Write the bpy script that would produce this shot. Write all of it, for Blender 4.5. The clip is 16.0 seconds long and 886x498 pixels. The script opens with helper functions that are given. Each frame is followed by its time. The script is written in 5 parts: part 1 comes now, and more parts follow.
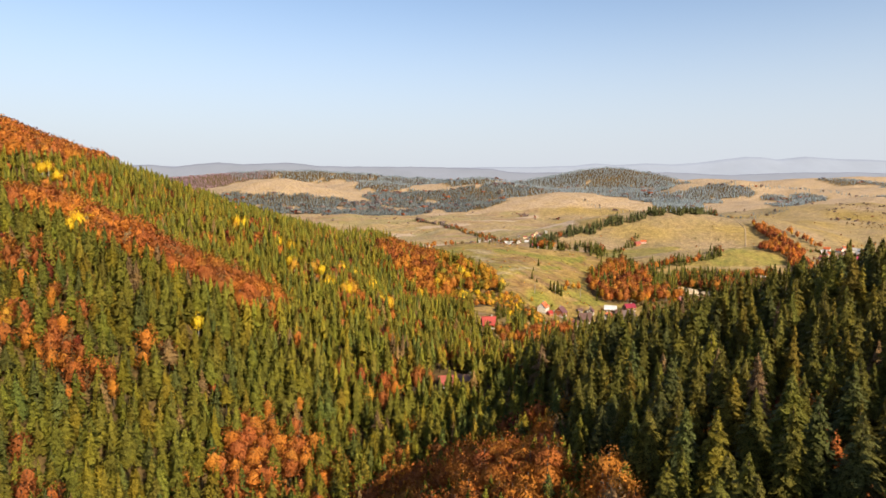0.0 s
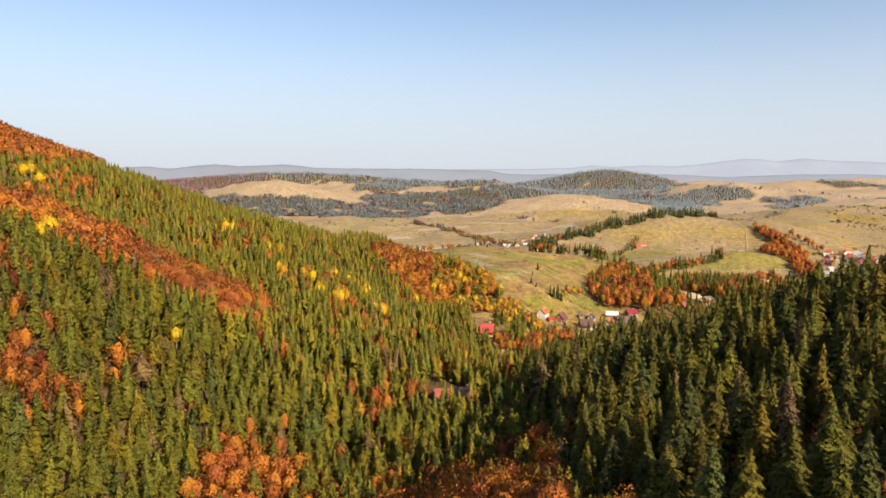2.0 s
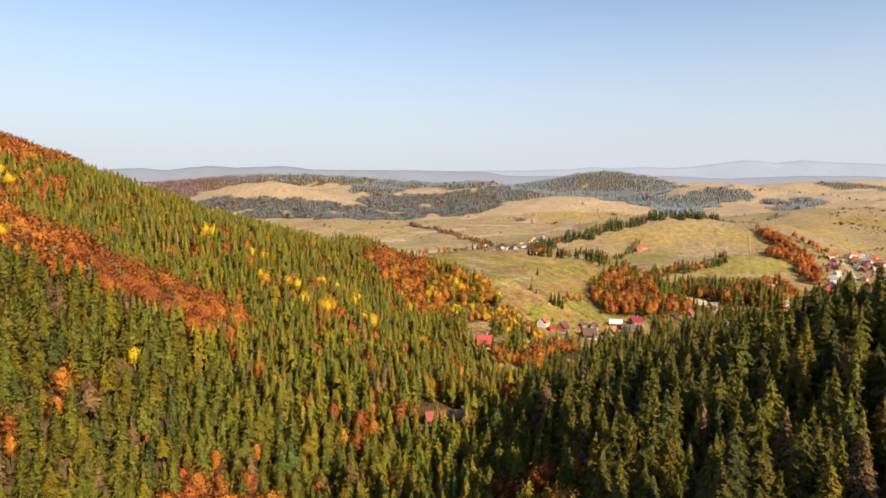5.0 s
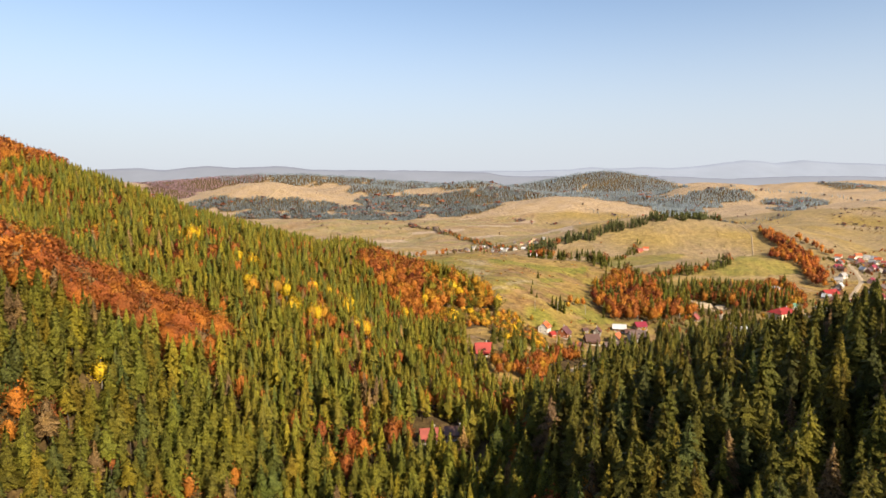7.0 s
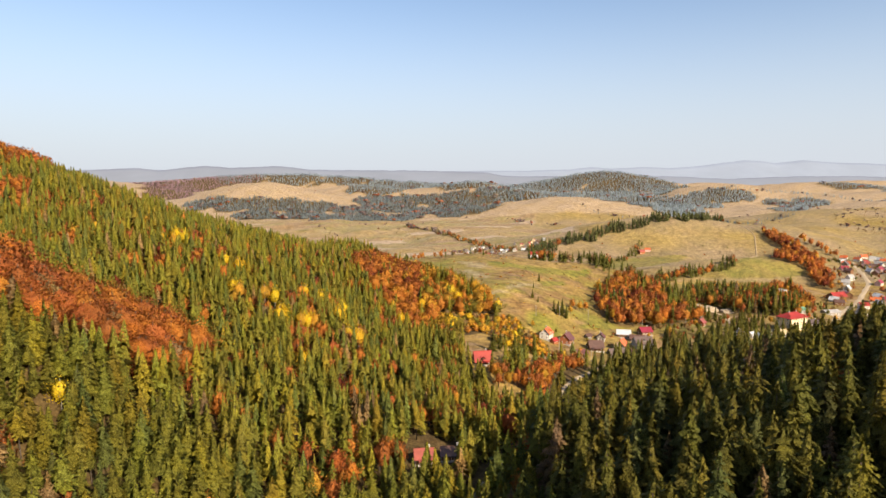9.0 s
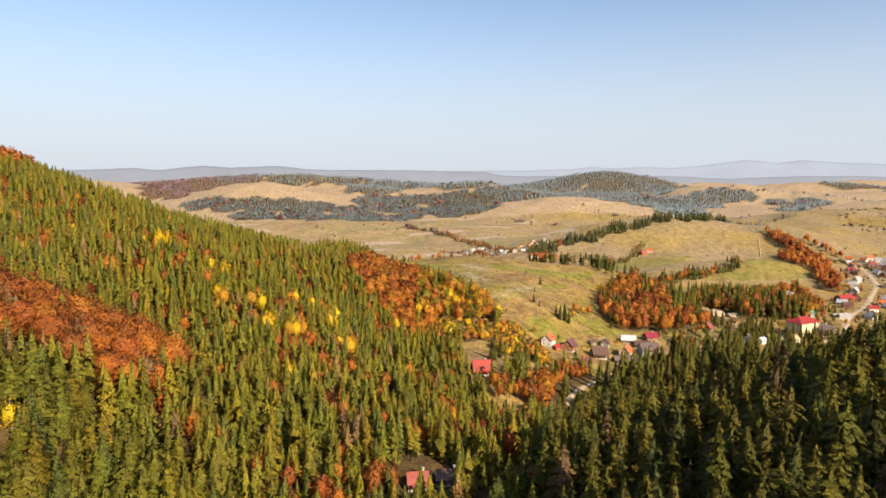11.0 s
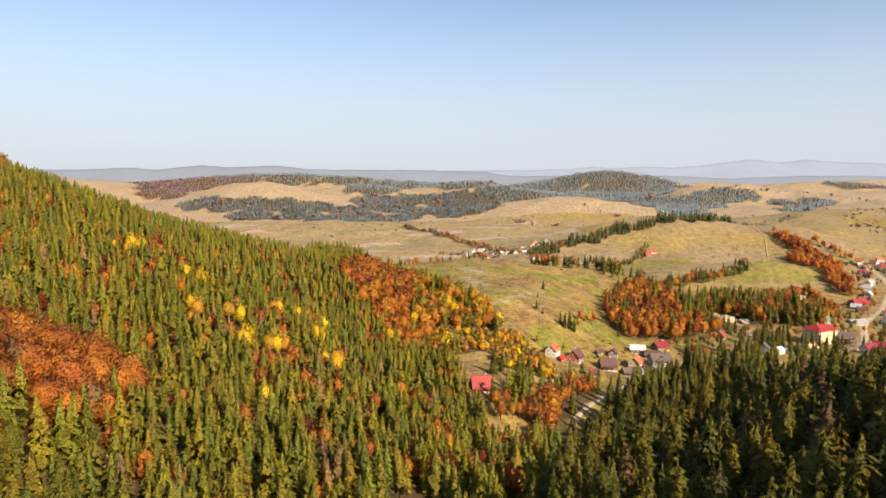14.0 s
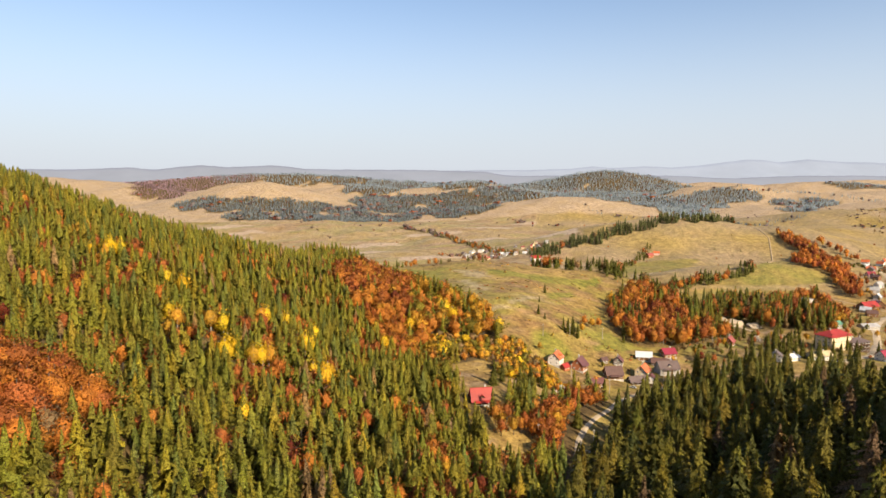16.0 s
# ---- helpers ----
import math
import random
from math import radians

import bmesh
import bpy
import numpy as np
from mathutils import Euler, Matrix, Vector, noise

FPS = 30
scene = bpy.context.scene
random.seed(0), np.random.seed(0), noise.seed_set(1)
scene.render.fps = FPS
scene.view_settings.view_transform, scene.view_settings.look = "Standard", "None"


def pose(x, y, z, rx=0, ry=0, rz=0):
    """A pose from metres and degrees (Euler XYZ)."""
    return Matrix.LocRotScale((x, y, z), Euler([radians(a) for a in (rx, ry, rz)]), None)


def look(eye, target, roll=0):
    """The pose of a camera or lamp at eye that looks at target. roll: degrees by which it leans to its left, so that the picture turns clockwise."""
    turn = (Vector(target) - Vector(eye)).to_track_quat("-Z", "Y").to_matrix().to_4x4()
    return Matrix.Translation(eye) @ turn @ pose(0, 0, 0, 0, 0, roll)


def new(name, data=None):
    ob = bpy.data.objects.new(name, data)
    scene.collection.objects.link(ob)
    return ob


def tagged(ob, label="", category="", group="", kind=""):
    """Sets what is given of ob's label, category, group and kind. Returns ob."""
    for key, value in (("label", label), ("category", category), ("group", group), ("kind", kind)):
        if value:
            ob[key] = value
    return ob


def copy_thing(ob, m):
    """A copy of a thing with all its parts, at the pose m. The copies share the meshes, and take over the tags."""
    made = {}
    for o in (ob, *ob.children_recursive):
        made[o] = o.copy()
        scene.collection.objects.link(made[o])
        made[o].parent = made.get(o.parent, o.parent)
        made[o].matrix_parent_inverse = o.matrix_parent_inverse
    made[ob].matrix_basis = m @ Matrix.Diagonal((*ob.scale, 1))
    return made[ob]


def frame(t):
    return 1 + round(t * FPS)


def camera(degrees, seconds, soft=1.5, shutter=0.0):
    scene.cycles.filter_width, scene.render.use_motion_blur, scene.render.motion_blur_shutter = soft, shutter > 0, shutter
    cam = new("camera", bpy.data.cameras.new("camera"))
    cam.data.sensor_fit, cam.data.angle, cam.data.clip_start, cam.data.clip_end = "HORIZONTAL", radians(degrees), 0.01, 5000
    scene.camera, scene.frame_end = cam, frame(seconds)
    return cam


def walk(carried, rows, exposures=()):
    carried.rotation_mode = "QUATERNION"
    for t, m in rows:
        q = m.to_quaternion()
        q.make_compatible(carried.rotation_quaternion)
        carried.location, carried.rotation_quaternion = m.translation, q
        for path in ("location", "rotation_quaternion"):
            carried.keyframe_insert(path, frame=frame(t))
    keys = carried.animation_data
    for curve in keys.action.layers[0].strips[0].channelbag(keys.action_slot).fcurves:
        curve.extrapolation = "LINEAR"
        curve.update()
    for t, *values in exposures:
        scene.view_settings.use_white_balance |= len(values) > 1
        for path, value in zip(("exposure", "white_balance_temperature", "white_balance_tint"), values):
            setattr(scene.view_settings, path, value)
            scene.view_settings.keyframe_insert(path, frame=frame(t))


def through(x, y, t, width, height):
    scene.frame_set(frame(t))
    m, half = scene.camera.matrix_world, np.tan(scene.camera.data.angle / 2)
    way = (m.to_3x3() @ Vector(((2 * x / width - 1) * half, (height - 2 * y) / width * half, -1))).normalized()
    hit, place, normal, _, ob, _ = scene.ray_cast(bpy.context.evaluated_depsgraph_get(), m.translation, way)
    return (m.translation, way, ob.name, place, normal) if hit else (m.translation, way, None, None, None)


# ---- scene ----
# ================================================================ camera
cam = camera(70, 16.0, soft=1.5)
PATH = [
    (0.0, pose(0.00, 0.00, 150.00, 83.677, 0, 0.000)),
    (1.0, pose(0.80, 8.46, 150.01, 83.745, 0, -0.072)),
    (2.0, pose(1.60, 17.88, 150.01, 83.851, 0, -0.150)),
    (3.0, pose(2.40, 27.75, 150.02, 83.933, 0, -0.237)),
    (4.0, pose(3.20, 37.51, 150.02, 83.990, 0, -0.292)),
    (5.0, pose(4.00, 47.39, 150.03, 84.001, 0, -0.351)),
    (6.5, pose(5.20, 62.26, 150.04, 84.012, 0, -0.410)),
    (9.0, pose(7.19, 87.71, 150.05, 84.023, 0, -0.480)),
    (11.5, pose(9.19, 113.33, 150.07, 84.009, 0, -0.527)),
    (14.0, pose(11.19, 138.88, 150.09, 83.990, 0, -0.499)),
    (16.0, pose(12.79, 159.36, 150.10, 83.983, 0, -0.520)),
]
walk(cam, PATH, [(0, 0.88, 6880, 11)])

# ================================================================ light
SUN_ELEVATION, SUN_AZIMUTH = radians(31), radians(142)     # azimuth clockwise from +y
world = bpy.data.worlds.new("sky")
scene.world = world
world.use_nodes = True
wn, wl = world.node_tree.nodes, world.node_tree.links
sky = wn.new("ShaderNodeTexSky")
sky.sky_type = "NISHITA"
sky.sun_disc = False
sky.sun_elevation, sky.sun_rotation = SUN_ELEVATION, SUN_AZIMUTH
sky.altitude, sky.air_density, sky.dust_density, sky.ozone_density = 600, 1.0, 1.6, 3.0
wn["Background"].inputs["Strength"].default_value = 0.098
# hazy air: the sky pales towards the horizon
split = wn.new("ShaderNodeSeparateXYZ")
wl.new(wn.new("ShaderNodeTexCoord").outputs["Generated"], split.inputs["Vector"])
pale = wn.new("ShaderNodeMapRange")
pale.interpolation_type = "SMOOTHERSTEP"
for key, value in (("From Min", -0.05), ("From Max", 0.36), ("To Min", 0.95), ("To Max", 0.05)):
    pale.inputs[key].default_value = value
wl.new(split.outputs["Z"], pale.inputs["Value"])
veil = wn.new("ShaderNodeMix")
veil.data_type = "RGBA"
veil.inputs[7].default_value = (3.65, 4.05, 4.7, 1)
wl.new(pale.outputs["Result"], veil.inputs[0])
wl.new(sky.outputs["Color"], veil.inputs[6])
wl.new(veil.outputs[2], wn["Background"].inputs["Color"])
sun = new("sun", bpy.data.lights.new("sun", "SUN"))
sun.data.energy, sun.data.angle, sun.data.color = 5.0, radians(0.6), (1.0, 0.84, 0.62)
TO_SUN = Vector((math.sin(SUN_AZIMUTH) * math.cos(SUN_ELEVATION), math.cos(SUN_AZIMUTH) * math.cos(SUN_ELEVATION), math.sin(SUN_ELEVATION)))
sun.matrix_basis = look(TO_SUN * 600, (0, 0, 0))

# ================================================================ terrain
# rounded hills and hollows: x, y, radius, height
NEAR_HILLS = (
    (13, 371, 189, -23.6), (121, 137, 196, -1.1), (-157, 409, 74, -15.3), (-31, 217, 114, -14),
    (-136, 280, 59, 13.9), (210, 300, 83, 23.8), (71, 443, 68, -10.6), (370, 147, 185, 28.2),
    (75, 488, 96, -16.8), (-68, 399, 64, 0.4), (-26, 280, 50, -15.8), (-253, -14, 163, -14.3),
    (112, 369, 50, -10.2), (-40, 522, 50, -20.7), (191, -201, 356, 28),
    (-317, 555, 65, 20.1), (-86, 203, 50, -36), (-168, 267, 67, 17.2), (356, 221, 184, 21.1),
    (39, 498, 50, 20.5), (-104, 475, 53, 15.3), (41, 158, 56, 11), (-42, 245, 50, -15.2),
    (-103, 103, 110, -25.6),
)
LEFT_SHOULDER_HILLS = (
    (-150, 320, 55, -5.7), (-210, 330, 60, 33.2), (-330, 470, 90, -62.7), (-400, 560, 110, -1.7), (-260, 540, 80, 16.9),
    (-170, 600, 80, -6.6), (-470, 700, 140, 23.4), (-600, 560, 150, 14.2), (-130, 500, 60, 2.3), (-200, 260, 60, -25.3),
    (-300, 280, 90, -11.9), (-230, 450, 60, 17.4), (-140, 240, 50, 14.8),
)
FAR_SLOPE_HILLS = (
    (502, 769, 353, -60.6), (-502, 480, 349, 55.2), (174, 825, 113, 17.2), (-207, 1018, 345, -38.4),
    (-22, 703, 98, 5.5), (133, 618, 106, -7.6), (-1017, 556, 320, 58.9), (697, 917, 190, -12.1),
    (55, 875, 81, 32.1), (73, 652, 50, 20.4), (393, 806, 51, 12.2), (-803, 1032, 350, -6.7),
    (-745, 332, 354, 70), (-113, 606, 94, 19.3), (297, 764, 54, -5.9), (95, 744, 56, 11.7),
    (-755, 529, 349, 67.9), (352, 690, 102, 8), (215, 864, 50, 20.6), (-1135, 1102, 343, -67.3),
    (-104, 807, 50, 18.7),
)
# unseen hills and a hollow, added to cast shade on the right slope
SHADE_HILLS = ((177, -184, 96, 84), (362, -51, 115, 105), (184, 20, 27, 44), (99, -195, 73, -74))
HILLS = np.array(NEAR_HILLS + LEFT_SHOULDER_HILLS + FAR_SLOPE_HILLS + SHADE_HILLS, float)
# hills of the far country: x, y, half lengths across and along, turn, top
COUNTRY_HILLS = (
    (500, 1110, 190, 80, 0.35, 30), (530, 1575, 290, 170, 0.05, 70), (750, 1540, 170, 200, 0.2, 54), (1330, 2050, 420, 240, 0.1, 72), (1000, 1750, 260, 160, 0.4, 40),
    (-380, 2010, 420, 160, 0.1, 36), (40, 1980, 200, 180, 0.2, 27), (470, 2420, 330, 180, -0.05, 98), (-740, 2800, 330, 260, -0.1, 152), (-1370, 3060, 240, 200, 0.1, 136),
    (230, 2990, 380, 170, 0.1, 128), (-380, 3250, 300, 200, 0.1, 136), (180, 3420, 300, 170, 0, 150), (1390, 3150, 330, 220, 0.1, 144), (1800, 3050, 300, 220, 0, 100),
    (1010, 3900, 420, 220, 0, 214), (2150, 3700, 500, 200, 0, 152), (-2100, 3500, 700, 300, 0, 175), (-900, 3800, 900, 260, 0, 195),
    (2050, 2700, 380, 160, 0.2, 84), (2500, 3300, 420, 170, 0.1, 118), (1650, 3900, 380, 150, 0, 150), (2700, 4050, 500, 150, 0, 165),
)


def waves(x, y, size, seed):
    """Soft pseudo-random relief between about -1 and 1."""
    r = np.random.RandomState(seed)
    out = 0
    for k in range(6):
        a, p, f = r.uniform(0, 6.283), r.uniform(0, 6.283), r.uniform(0.6, 1.6) / size
        out = out + np.sin((x * math.cos(a) + y * math.sin(a)) * f * 6.283 + p)
    return out / 2.6


def height(x, y):
    """Ground level at the given places."""
    x, y = np.asarray(x, float), np.asarray(y, float)
    z = np.full(np.broadcast(x, y).shape, 60.0)
    for hx, hy, r, a in HILLS:
        z = z + a * np.exp(-((x - hx) ** 2 + (y - hy) ** 2) / (2 * r * r))
    z = z + 0.5 * waves(x, y, 45, 3)
    low = np.interp(y, (900, 1300, 1700, 2100, 2500, 3000, 3500, 4200, 5000), (4, -4, 2, 12, 34, 62, 90, 120, 140)) + 4 * waves(x, y, 420, 5)
    top = np.exp(low / 9)
    for hx, hy, a, b, turn, peak in COUNTRY_HILLS:
        u, v = (x - hx) * math.cos(turn) + (y - hy) * math.sin(turn), -(x - hx) * math.sin(turn) + (y - hy) * math.cos(turn)
        top = top + np.exp((low + (peak - low) * np.exp(-(u / a) ** 2 - (v / b) ** 2)) / 9) - np.exp(low / 9)
    country = 9 * np.log(np.maximum(top, 1e-9)) + 2.5 * waves(x, y, 170, 9) + 0.9 * waves(x, y, 60, 10)
    s = np.clip((y - 900) / 260, 0, 1)
    s = s * s * (3 - 2 * s)
    return z * (1 - s) + country * s


def ground_z(x, y):
    return float(height(x, y))


def inside(x, y, poly):
    """True where the places lie inside a closed outline of the plan."""
    x, y = np.asarray(x, float), np.asarray(y, float)
    res = np.zeros(x.shape, bool)
    for (x0, y0), (x1, y1) in zip(poly, poly[1:] + poly[:1]):
        if y0 == y1:
            continue
        res ^= ((y0 > y) != (y1 > y)) & (x < (x1 - x0) * (y - y0) / (y1 - y0) + x0)
    return res


def near_line(x, y, line):
    """Distance from the places to a broken line of the plan."""
    d = np.full(np.shape(x), 1e9)
    for (x0, y0), (x1, y1) in zip(line[:-1], line[1:]):
        vx, vy = x1 - x0, y1 - y0
        s = np.clip(((x - x0) * vx + (y - y0) * vy) / (vx * vx + vy * vy), 0, 1)
        d = np.minimum(d, np.hypot(x - x0 - s * vx, y - y0 - s * vy))
    return d


# ---- the plan: woods, meadows, lanes
VALLEY_ROAD = [(20, 300), (45, 345), (64, 385), (77, 439), (83, 460), (94, 483), (104, 499), (127, 538), (150, 556), (182, 570)]
YARD_LANE = [(82, 446), (103, 449), (116, 446)]
VILLAGE_ROAD = [(300, 610), (352, 640), (400, 700), (450, 775), (505, 850), (560, 905), (640, 1000), (700, 1120), (780, 1250)]
PIT_ROAD = [(290, 690), (312, 740), (306, 765), (285, 752)]
HILL_TRACK = [(520, 1120), (575, 1190), (640, 1330), (690, 1440), (705, 1520), (690, 1600)]
FIELD_ROAD = [(150, 1050), (290, 1085), (380, 1140), (470, 1170), (520, 1120)]
SLOPE_TRACK = [(560, 905), (545, 940), (520, 985), (505, 1010)]
FAR_TRACK = [(-690, 2480), (-660, 2600), (-640, 2760)]

MEADOW = [(-60, 770), (-30, 850), (29, 930), (123, 900), (200, 900), (230, 860), (168, 740), (150, 672), (244, 690), (270, 690), (250, 640), (200, 600), (150, 545),
          (108, 535), (85, 545), (72, 585), (62, 612), (42, 645), (16, 672), (-20, 725)]
LUSH_GRASS = [[(-48, 794), (22, 811), (13, 749), (-4, 718), (-30, 731)], [(59, 798), (85, 795), (192, 827), (177, 803), (113, 769), (64, 777)], [(111, 728), (139, 761), (145, 751), (113, 709)], [(80, 583), (90, 608), (100, 610), (109, 602), (91, 585)], [(126, 615), (146, 644), (170, 655), (210, 677), (210, 666), (168, 637), (141, 618)]]
# olive pasture below the far hill and beside the village
PASTURE = [[(377, 1027), (472, 1084), (640, 1220), (579, 1051), (506, 1023), (426, 1020)], [(177, 676), (257, 730), (265, 689), (236, 647), (197, 650), (176, 655)], [(289, 1305), (414, 1339), (500, 1320), (400, 1180), (320, 1200)]]
STRAW_STRIPS = [[(36, 630), (64, 646), (67, 643), (39, 623)], [(70, 660), (100, 704), (103, 699), (71, 653)], [(30, 753), (40, 756), (60, 698), (52, 691)], [(28, 799), (48, 803), (66, 769), (49, 760)]]
BROWN_GROWTH = [[(62, 738), (144, 802), (151, 780), (62, 676)], [(62, 627), (132, 713), (146, 698), (110, 629), (77, 609)], [(181, 725), (254, 715), (233, 687), (172, 677)]]
LANE_BEECHES = [(37, 455), (60, 463), (78, 472), (74, 452), (56, 446), (38, 440)]
ROADSIDE_BUSHES = [(46, 578), (63, 596), (79, 580), (81, 551), (92, 538), (106, 531), (98, 515), (70, 492), (52, 488), (48, 527)]
CLEARING_HOUSE = [(14, 520), (30, 545), (60, 562), (72, 545), (62, 520), (48, 470), (38, 462), (24, 480)]
CLEARING_LANE = [(30, 455), (58, 465), (58, 425), (50, 412), (34, 412)]
CLEARING_SLOPE = [(-24, 476), (12, 456), (6, 440), (-10, 458)]
YARDS = [(85, 545), (125, 535), (182, 560), (215, 600), (250, 640), (330, 620), (430, 640), (560, 800), (760, 1050), (800, 1250), (700, 1250), (600, 1020), (500, 890),
         (400, 770), (330, 720), (250, 700), (150, 640), (90, 600)]
BEECH_STRIP = [(-320, 420), (-250, 378), (-205, 347), (-176, 341), (-150, 338), (-127, 357), (-105, 361), (-91, 353), (-89, 331), (-98, 318), (-112, 313), (-128, 304), (-145, 297), (-167, 293), (-187, 303), (-207, 312), (-240, 318), (-320, 350)]
BEECH_TOP = [(-600, 420), (-395, 530), (-372, 548), (-330, 578), (-318, 620), (-360, 690), (-500, 760), (-800, 640)]
RED_HOLLOW = [(-318, 548), (-288, 556), (-262, 500), (-290, 500), (-310, 470), (-330, 500)]
BEHIND_CREST = [(-900, 900), (-900, 700), (-430, 675), (-200, 668), (-140, 705), (-92, 820), (-92, 900)]
YOUNG_WOOD = [(-440, 420), (-330, 425), (-250, 385), (-150, 345), (-120, 362), (-92, 356), (-85, 330), (-40, 340), (0, 360), (30, 400), (30, 850), (-440, 850)]
# orange and rust clumps among the spruces: x, y, radius
CLUMPS = ((-160, 231, 9), (-176, 263, 13), (-140, 228, 7), (-136, 219, 6), (-147, 229, 7), (-128, 229, 5), (-119, 250, 6), (-73, 251, 8), (-76, 238, 8), (-61, 258, 7), (-20, 256, 7), (-12, 218, 9), (-4, 192, 11), (8, 182, 11), (14, 155, 10),
          (22, 141, 10), (27, 126, 8), (-35, 304, 5), (31, 229, 5), (34, 200, 6), (37, 121, 6), (-124, 181, 6), (-97, 210, 4), (-114, 252, 4), (81, 129, 4), (72, 106, 6), (89, 154, 4), (70, 156, 3), (41, 143, 3),
          (-202, 436, 9), (-201, 462, 7), (-161, 513, 7), (-282, 527, 8), (-94, 434, 6), (-91, 552, 6), (-65, 518, 6), (-1, 332, 6), (40, 335, 5), (30, 317, 6), (-182, 471, 6), (-165, 433, 7), (-155, 450, 5), (-187, 519, 6),
          (-140, 461, 6), (-64, 418, 5), (-34, 495, 7), (-46, 411, 5), (-102, 433, 6), (-88, 434, 5), (-4, 354, 5), (8, 395, 6), (29, 357, 6), (-26, 534, 7), (-149, 396, 6), (-117, 401, 5), (-122, 376, 5), (4, 428, 6),
          (183, 479, 13), (207, 570, 9), (165, 522, 7), (150, 447, 6), (248, 561, 8),
          (-14, 322, 5), (24, 314, 5), (34, 321, 5), (27, 359, 5), (-9, 325, 5), (-2, 336, 5), (-27, 309, 5))
# grey-brown dead spruces
DEAD_SPRUCES = ((-28, 281, 4), (79, 186, 4), (63, 180, 3), (39, 116, 3), (74, 132, 3), (72, 271, 6), (-75, 309, 4), (-25, 347, 5), (77, 220, 3), (-110, 330, 4), (-60, 395, 5), (-140, 280, 4), (110, 330, 5))
MIXED_SPUR = [(-74, 690), (-62, 765), (-20, 720), (16, 672), (42, 645), (60, 600), (66, 560), (40, 548), (18, 492), (-8, 520), (-26, 560), (-58, 610)]
GOLD_BUSHES = [(0, 548), (11, 583), (36, 582), (64, 594), (82, 568), (94, 528), (72, 520), (64, 556), (48, 556), (28, 545)]
VALLEY_BEECH = [(34, 400), (36, 445), (60, 470), (80, 500), (108, 530), (112, 515), (92, 495), (76, 462), (66, 430), (48, 400)]
FRONT_BEECH = [(-92, 222), (-82, 260), (-50, 264), (-28, 252), (2, 254), (22, 200), (36, 165), (44, 125), (5, 125), (-15, 190), (-35, 232), (-60, 215)]
HILL_BEECH = [(184, 774), (224, 816), (257, 822), (295, 825), (370, 922), (467, 958), (514, 987), (494, 907), (439, 800), (389, 743), (364, 737), (350, 749), (306, 738), (243, 676), (207, 653), (171, 646), (157, 659), (163, 706)]
RED_SPUR = [(716, 1464), (733, 1448), (739, 1368), (723, 1288), (636, 1120), (603, 1023), (567, 965), (552, 970), (569, 1024), (591, 1084), (576, 1093), (556, 1106), (666, 1310), (699, 1326), (701, 1372), (706, 1434)]
RED_SPUR_EAST = [(760, 1403), (783, 1333), (783, 1278), (764, 1303), (752, 1354)]
LEFT_WOOD = [(-900, 60), (40, 80), (40, 330), (61, 385), (75, 430), (82, 462), (99, 495), (116, 525), (100, 540), (72, 545), (66, 575), (42, 640), (16, 668), (-20, 722), (-55, 772), (-90, 830), (-200, 900), (-900, 900)]
RIGHT_WOOD = [(40, 80), (560, 80), (560, 400), (330, 430), (262, 488), (245, 520), (233, 550), (205, 560), (186, 569), (162, 535), (142, 506), (119, 487), (103, 468), (87, 420), (67, 385), (40, 330)]


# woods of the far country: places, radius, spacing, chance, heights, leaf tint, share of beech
# these leaf tints paint distance haze; the violet is partly bare beech colour
HAZE_BLUE, HAZE_GREY, HAZE_VIOLET = (1.2, 1.52, 10.5), (1.7, 2.2, 16.0), (2.3, 1.6, 12.0)
